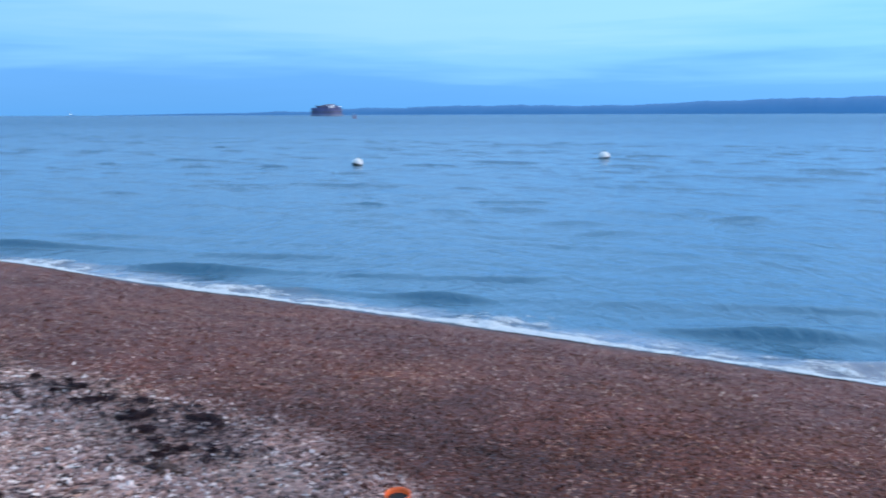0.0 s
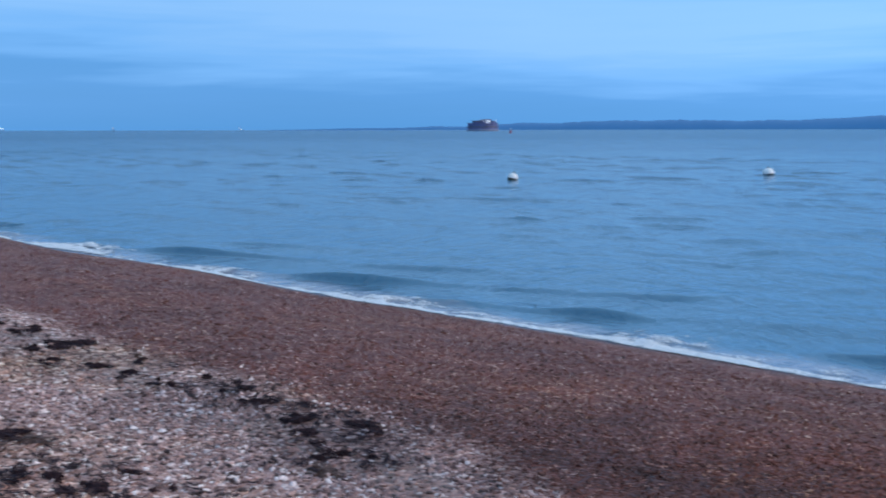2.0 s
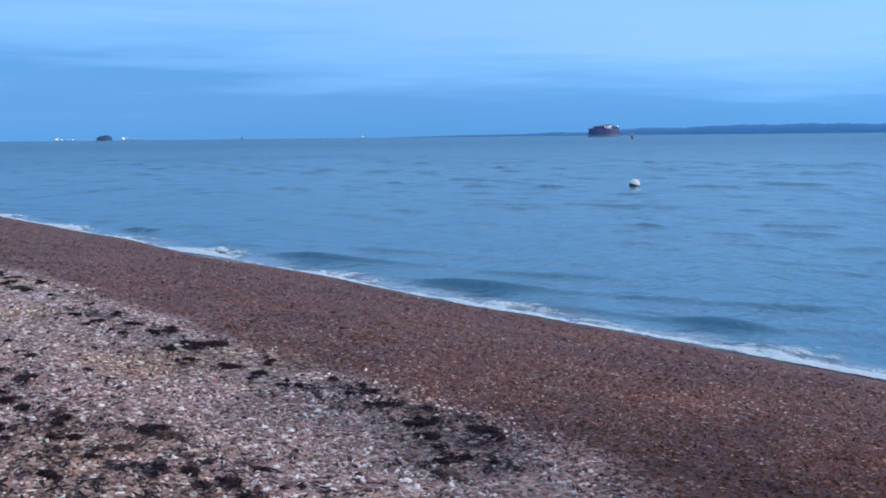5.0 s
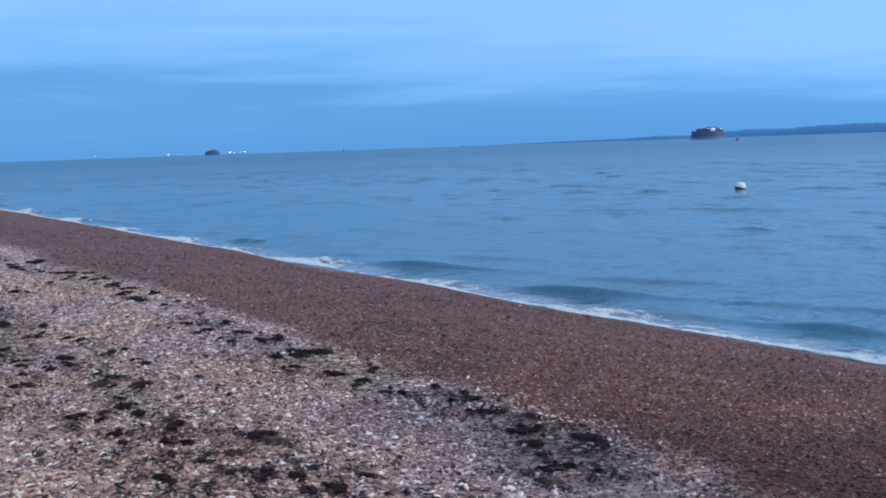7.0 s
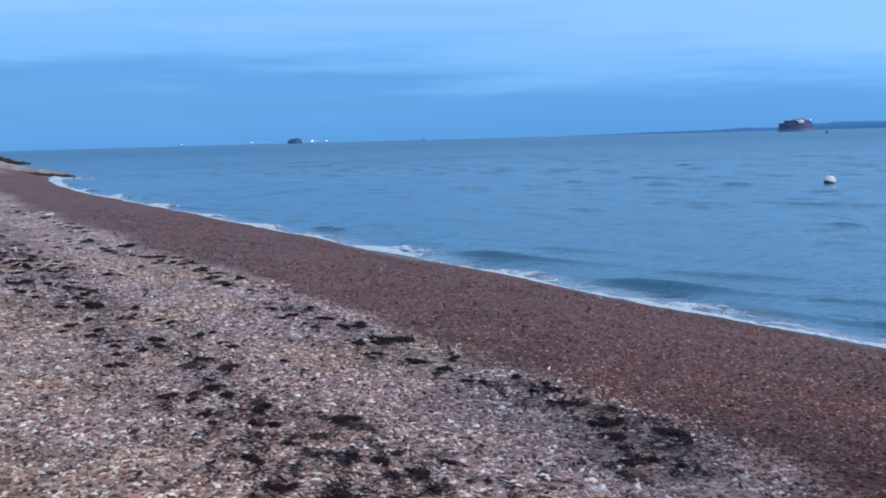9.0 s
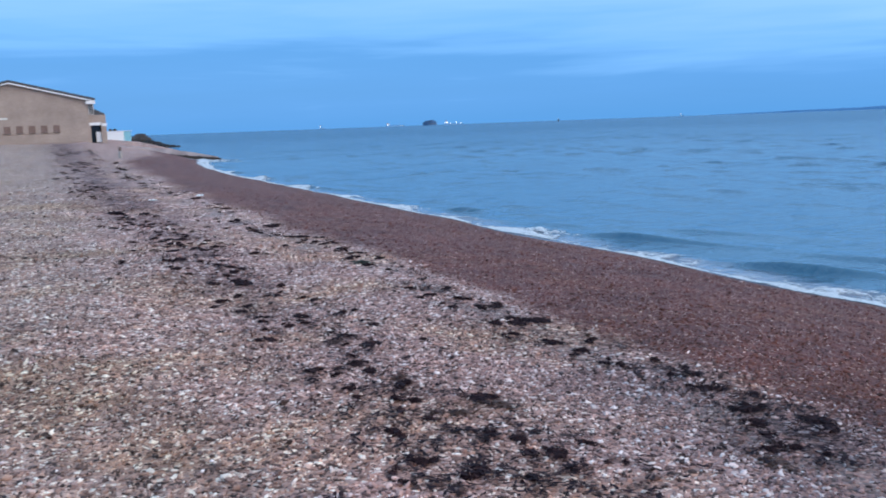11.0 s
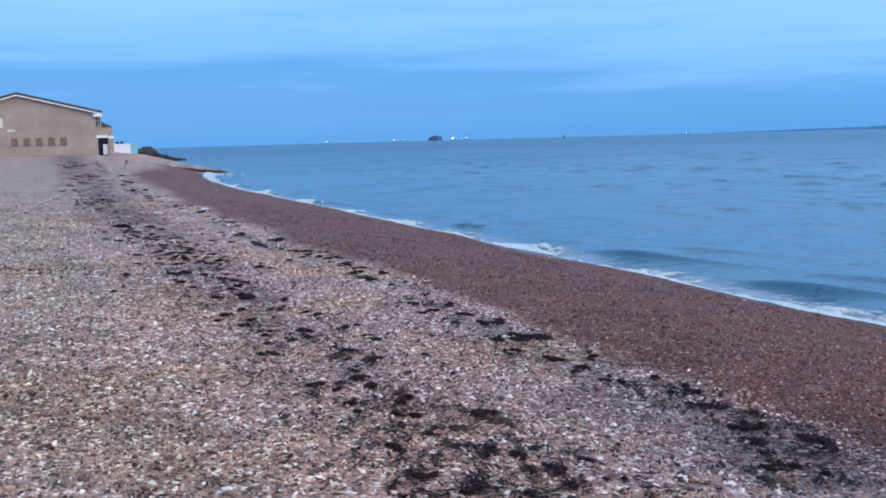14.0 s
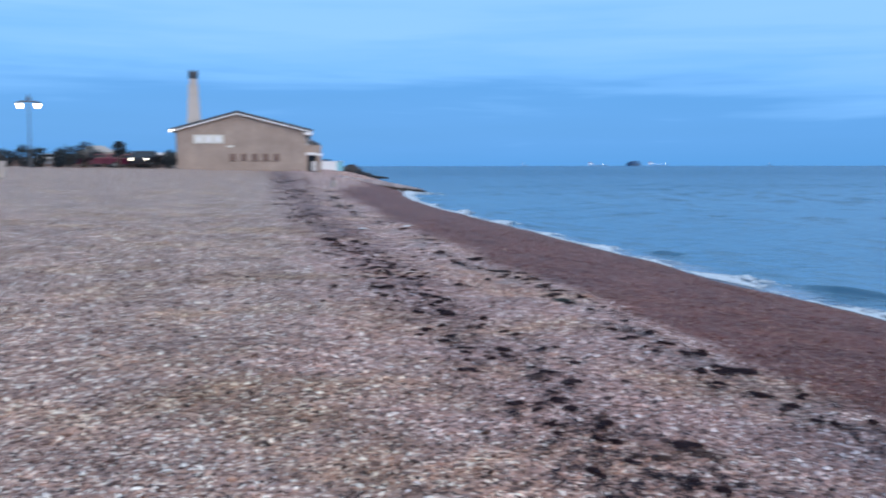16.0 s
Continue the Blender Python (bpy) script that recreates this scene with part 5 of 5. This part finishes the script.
near_heap = r.random(M) < 0.42
far_l = 3.2 + 26 * r.random(M) ** 1.7
far_s = np.where(r.random(M) < 0.65, r.normal(0, 0.34, M) + np.maximum(1.0, 1.75 - 0.032 * far_l), r.normal(-0.28, 0.12, M) + edge_s(far_l))
tuft_l = np.where(near_heap, pick[:, 0] + r.normal(0, 1.1, M) * pick[:, 2], far_l)
tuft_s = np.where(near_heap, pick[:, 1] + r.normal(0, 0.7, M) * pick[:, 2], far_s)
N = 5200
own = r.integers(M, size=N)
loose = np.where(r.random(N) < 0.75, 1.0, 4.0)
l = tuft_l[own] + r.normal(0, 0.040, N) * loose * (1 + tuft_l[own] / 20)
s = tuft_s[own] + r.normal(0, 0.022, N) * loose
a, n, wide = r.uniform(0, 6.283, N), r.uniform(0.018, 0.075, N), r.uniform(0.004, 0.012, N)
leaf = np.array([(-0.5, 0.4), (-0.5, -0.4), (0.1, -1.0), (0.5, -0.3), (0.5, 0.3), (0.1, 1.0)])
u, w = leaf[:, 0][None] * n[:, None], leaf[:, 1][None] * wide[:, None]
l = l[:, None] + np.cos(a)[:, None] * u - np.sin(a)[:, None] * w
s = s[:, None] + np.sin(a)[:, None] * u + np.cos(a)[:, None] * w
z = beach(l, s) + r.uniform(0.016, 0.030, N)[:, None] + 0.15 * np.abs(u)
verts = np.stack([l * ALONG.x + s * SEAWARD.x, l * ALONG.y + s * SEAWARD.y, z], -1).reshape(-1, 3)
faces = (np.array([(0, 1, 2, 5), (5, 2, 3, 4)])[None] + 6 * np.arange(N)[:, None, None]).reshape(-1, 4)
tagged(mesh_from("seaweed_scraps", verts, faces, WEED, False), "scattered torn scraps of dark seaweed", "seaweed", kind="stuff")

# ---- an orange cup on the shingle ----
p = at(2.28, 3.05)
cup = thing("plastic_cup", Matrix.Translation((p.x, p.y, float(beach(2.28, 3.05)) - 0.045)) @ pose(0, 0, 0, 6, -5, 30), "bright orange plastic cup half sunk in the gravel", "cup")
part("body", lathe([(0.0, 0.0), (0.040, 0.0), (0.043, 0.005), (0.052, 0.085), (0.055, 0.09), (0.055, 0.096), (0.050, 0.096), (0.047, 0.085), (0.042, 0.06)], 28), ORANGE, cup, "", True)
part("grit", lathe([(0.0, 0.078), (0.03, 0.077), (0.0465, 0.074), (0.046, 0.06), (0.0, 0.06)], 20), ROCK, cup, "dark grit inside")

# ---- pebbles ----
ICO = bmesh.new()
bmesh.ops.create_icosphere(ICO, subdivisions=1, radius=1.0)
ICO_V = np.array([v.co[:] for v in ICO.verts])
ICO_F = np.array([[v.index for v in f.verts] for f in ICO.faces])
ICO.free()
OCT_V = np.array([(1, 0, 0), (0, 1, 0), (-1, 0, 0), (0, -1, 0), (0, 0, 1), (0, 0, -1)], float)
OCT_F = np.array([(0, 1, 4), (1, 2, 4), (2, 3, 4), (3, 0, 4), (1, 0, 5), (2, 1, 5), (3, 2, 5), (0, 3, 5)])


def pebbles(l, s, size, shape, seed):
    """Corners and faces of many small uneven stones."""
    sv, sf = shape
    r = np.random.default_rng(seed)
    n = len(l)
    sx = size * r.uniform(0.8, 1.75, n)
    sy = size * r.uniform(0.55, 1.05, n)
    sz = size * r.uniform(0.35, 0.85, n)
    v = sv[None] * (1 + r.uniform(-0.26, 0.26, (n, len(sv), 1)))
    v = v * np.stack([sx, sy, sz], -1)[:, None, :]
    a, b = r.uniform(0, 6.283, n), r.normal(0, 0.35, n)
    x = v[..., 0] * np.cos(b)[:, None] - v[..., 2] * np.sin(b)[:, None]
    z = v[..., 0] * np.sin(b)[:, None] + v[..., 2] * np.cos(b)[:, None]
    ca, sa = np.cos(a)[:, None], np.sin(a)[:, None]
    x, y = x * ca - v[..., 1] * sa, x * sa + v[..., 1] * ca
    out = np.stack([x + (l * ALONG.x + s * SEAWARD.x)[:, None], y + (l * ALONG.y + s * SEAWARD.y)[:, None], z + (beach(l, s) + sz * r.uniform(0.0, 0.9, n))[:, None]], -1)
    f = sf[None] + (np.arange(n) * len(sv))[:, None, None]
    return out.reshape(-1, 3), f.reshape(-1, 3)


def pebble_field(name, label, material, l, s, size, seed, round_to):
    """One sheet of stones: fuller shapes within round_to metres, simpler ones beyond."""
    near = np.hypot(l, s) < round_to
    v0, f0 = pebbles(l[near], s[near], size[near], (ICO_V, ICO_F), seed)
    v1, f1 = pebbles(l[~near], s[~near], size[~near] * 1.12, (OCT_V, OCT_F), seed + 1)
    return tagged(mesh_from(name, np.concatenate([v0, v1]), np.concatenate([f0, f1 + len(v0)]), material, False), label, "pebbles", kind="stuff")


def scatter(l0, l1, s0, s1, per_m2, seed, full=5.4):
    """Pebbles by chance, thinning out beyond full metres from the head of the beach walk."""
    r = np.random.default_rng(seed)
    n = int((l1 - l0) * (s1 - s0) * per_m2)
    l, s = r.uniform(l0, l1, n), r.uniform(s0, s1, n)
    d = np.hypot(l, s)
    keep = (r.random(n) < np.minimum(1, full / np.maximum(d, 0.1)) ** 2.5) & (d > 2.9) & (s > -0.4 - 0.27 * l) & (l > 0.15 * s - 0.4)
    l, s, d = l[keep], s[keep], d[keep]
    return l, s, np.maximum(1, d / full) ** 0.3 * np.minimum(np.exp(r.normal(-0.08, 0.46, len(l))), 2.5), r


# (from l, to l, from s, to s, pebbles a square metre, middle radius)
STRETCHES = [(0.5, 9.0, -2.6, 4.6, 2900, 0.0072), (9.0, 26.0, -8.0, 4.6, 2900, 0.0072), (0.5, 26.0, 4.6, 9.3, 2900, 0.0072), (-0.2, 0.5, 1.5, 8.8, 2900, 0.0072)]
dry_l, dry_s, dry_r, wet_l, wet_s, wet_r = [], [], [], [], [], []
for i, (l0, l1, s0, s1, per, rad) in enumerate(STRETCHES):
    l, s, size, r = scatter(l0, l1, s0, s1, per, 100 + i)
    sandy = np.abs(s - edge_s(l) + 0.36) < 0.24 * np.clip(0.6 + bumps(l, s, 1.2, 95), 0, 1.2)
    keep = ~sandy | (r.random(len(l)) < 0.35)
    l, s, size = l[keep], s[keep], size[keep]
    dry = s + r.normal(0, 0.12, len(l)) < edge_s(l)
    keep = dry | (r.random(len(l)) < 0.72)
    l, s, size, dry = l[keep], s[keep], size[keep], dry[keep]
    for keep, ll, sl, rl, k in ((dry, dry_l, dry_s, dry_r, 1.0), (~dry, wet_l, wet_s, wet_r, 0.78)):
        ll.append(l[keep]), sl.append(s[keep]), rl.append(size[keep] * rad * k)
pebble_field("dry_shingle", "mixed grey, fawn and white flint pebbles", PEBBLE_DRY, np.concatenate(dry_l), np.concatenate(dry_s), np.concatenate(dry_r), 201, 4.6)
pebble_field("brown_shingle", "fine brown flint gravel of the lower beach", PEBBLE_BROWN, np.concatenate(wet_l), np.concatenate(wet_s), np.concatenate(wet_r), 202, 3.6)

# larger stones lying on top, one by one
r = random.Random(8)
STONES = []
for k in range(6):
    bm = bmesh.new()
    bmesh.ops.create_icosphere(bm, subdivisions=1, radius=1.0)
    for v in bm.verts:
        v.co *= 1 + r.uniform(-0.2, 0.2)
        v.co.z *= 0.55
        v.co.y *= 0.8
    me = bpy.data.meshes.new("pebble")
    bm.to_mesh(me)
    bm.free()
    for q in me.polygons:
        q.use_smooth = True
    me.materials.append(PIECE_DRY)
    STONES.append(me)
for i in range(290):
    l, s = 3.0 + 4.2 * r.random(), -2.0 + 5.0 * r.random()
    p = at(l, s)
    z = r.uniform(0.010, 0.016)
    ob = new("pebble", r.choice(STONES))
    ob.parent = ground
    ob.matrix_world = Matrix.Translation((p.x, p.y, float(beach(l, s)) + 0.012)) @ pose(0, 0, 0, r.uniform(-15, 15), r.uniform(-15, 15), r.uniform(0, 360)) @ Matrix.Diagonal((z * r.uniform(0.9, 1.3), z, z, 1))
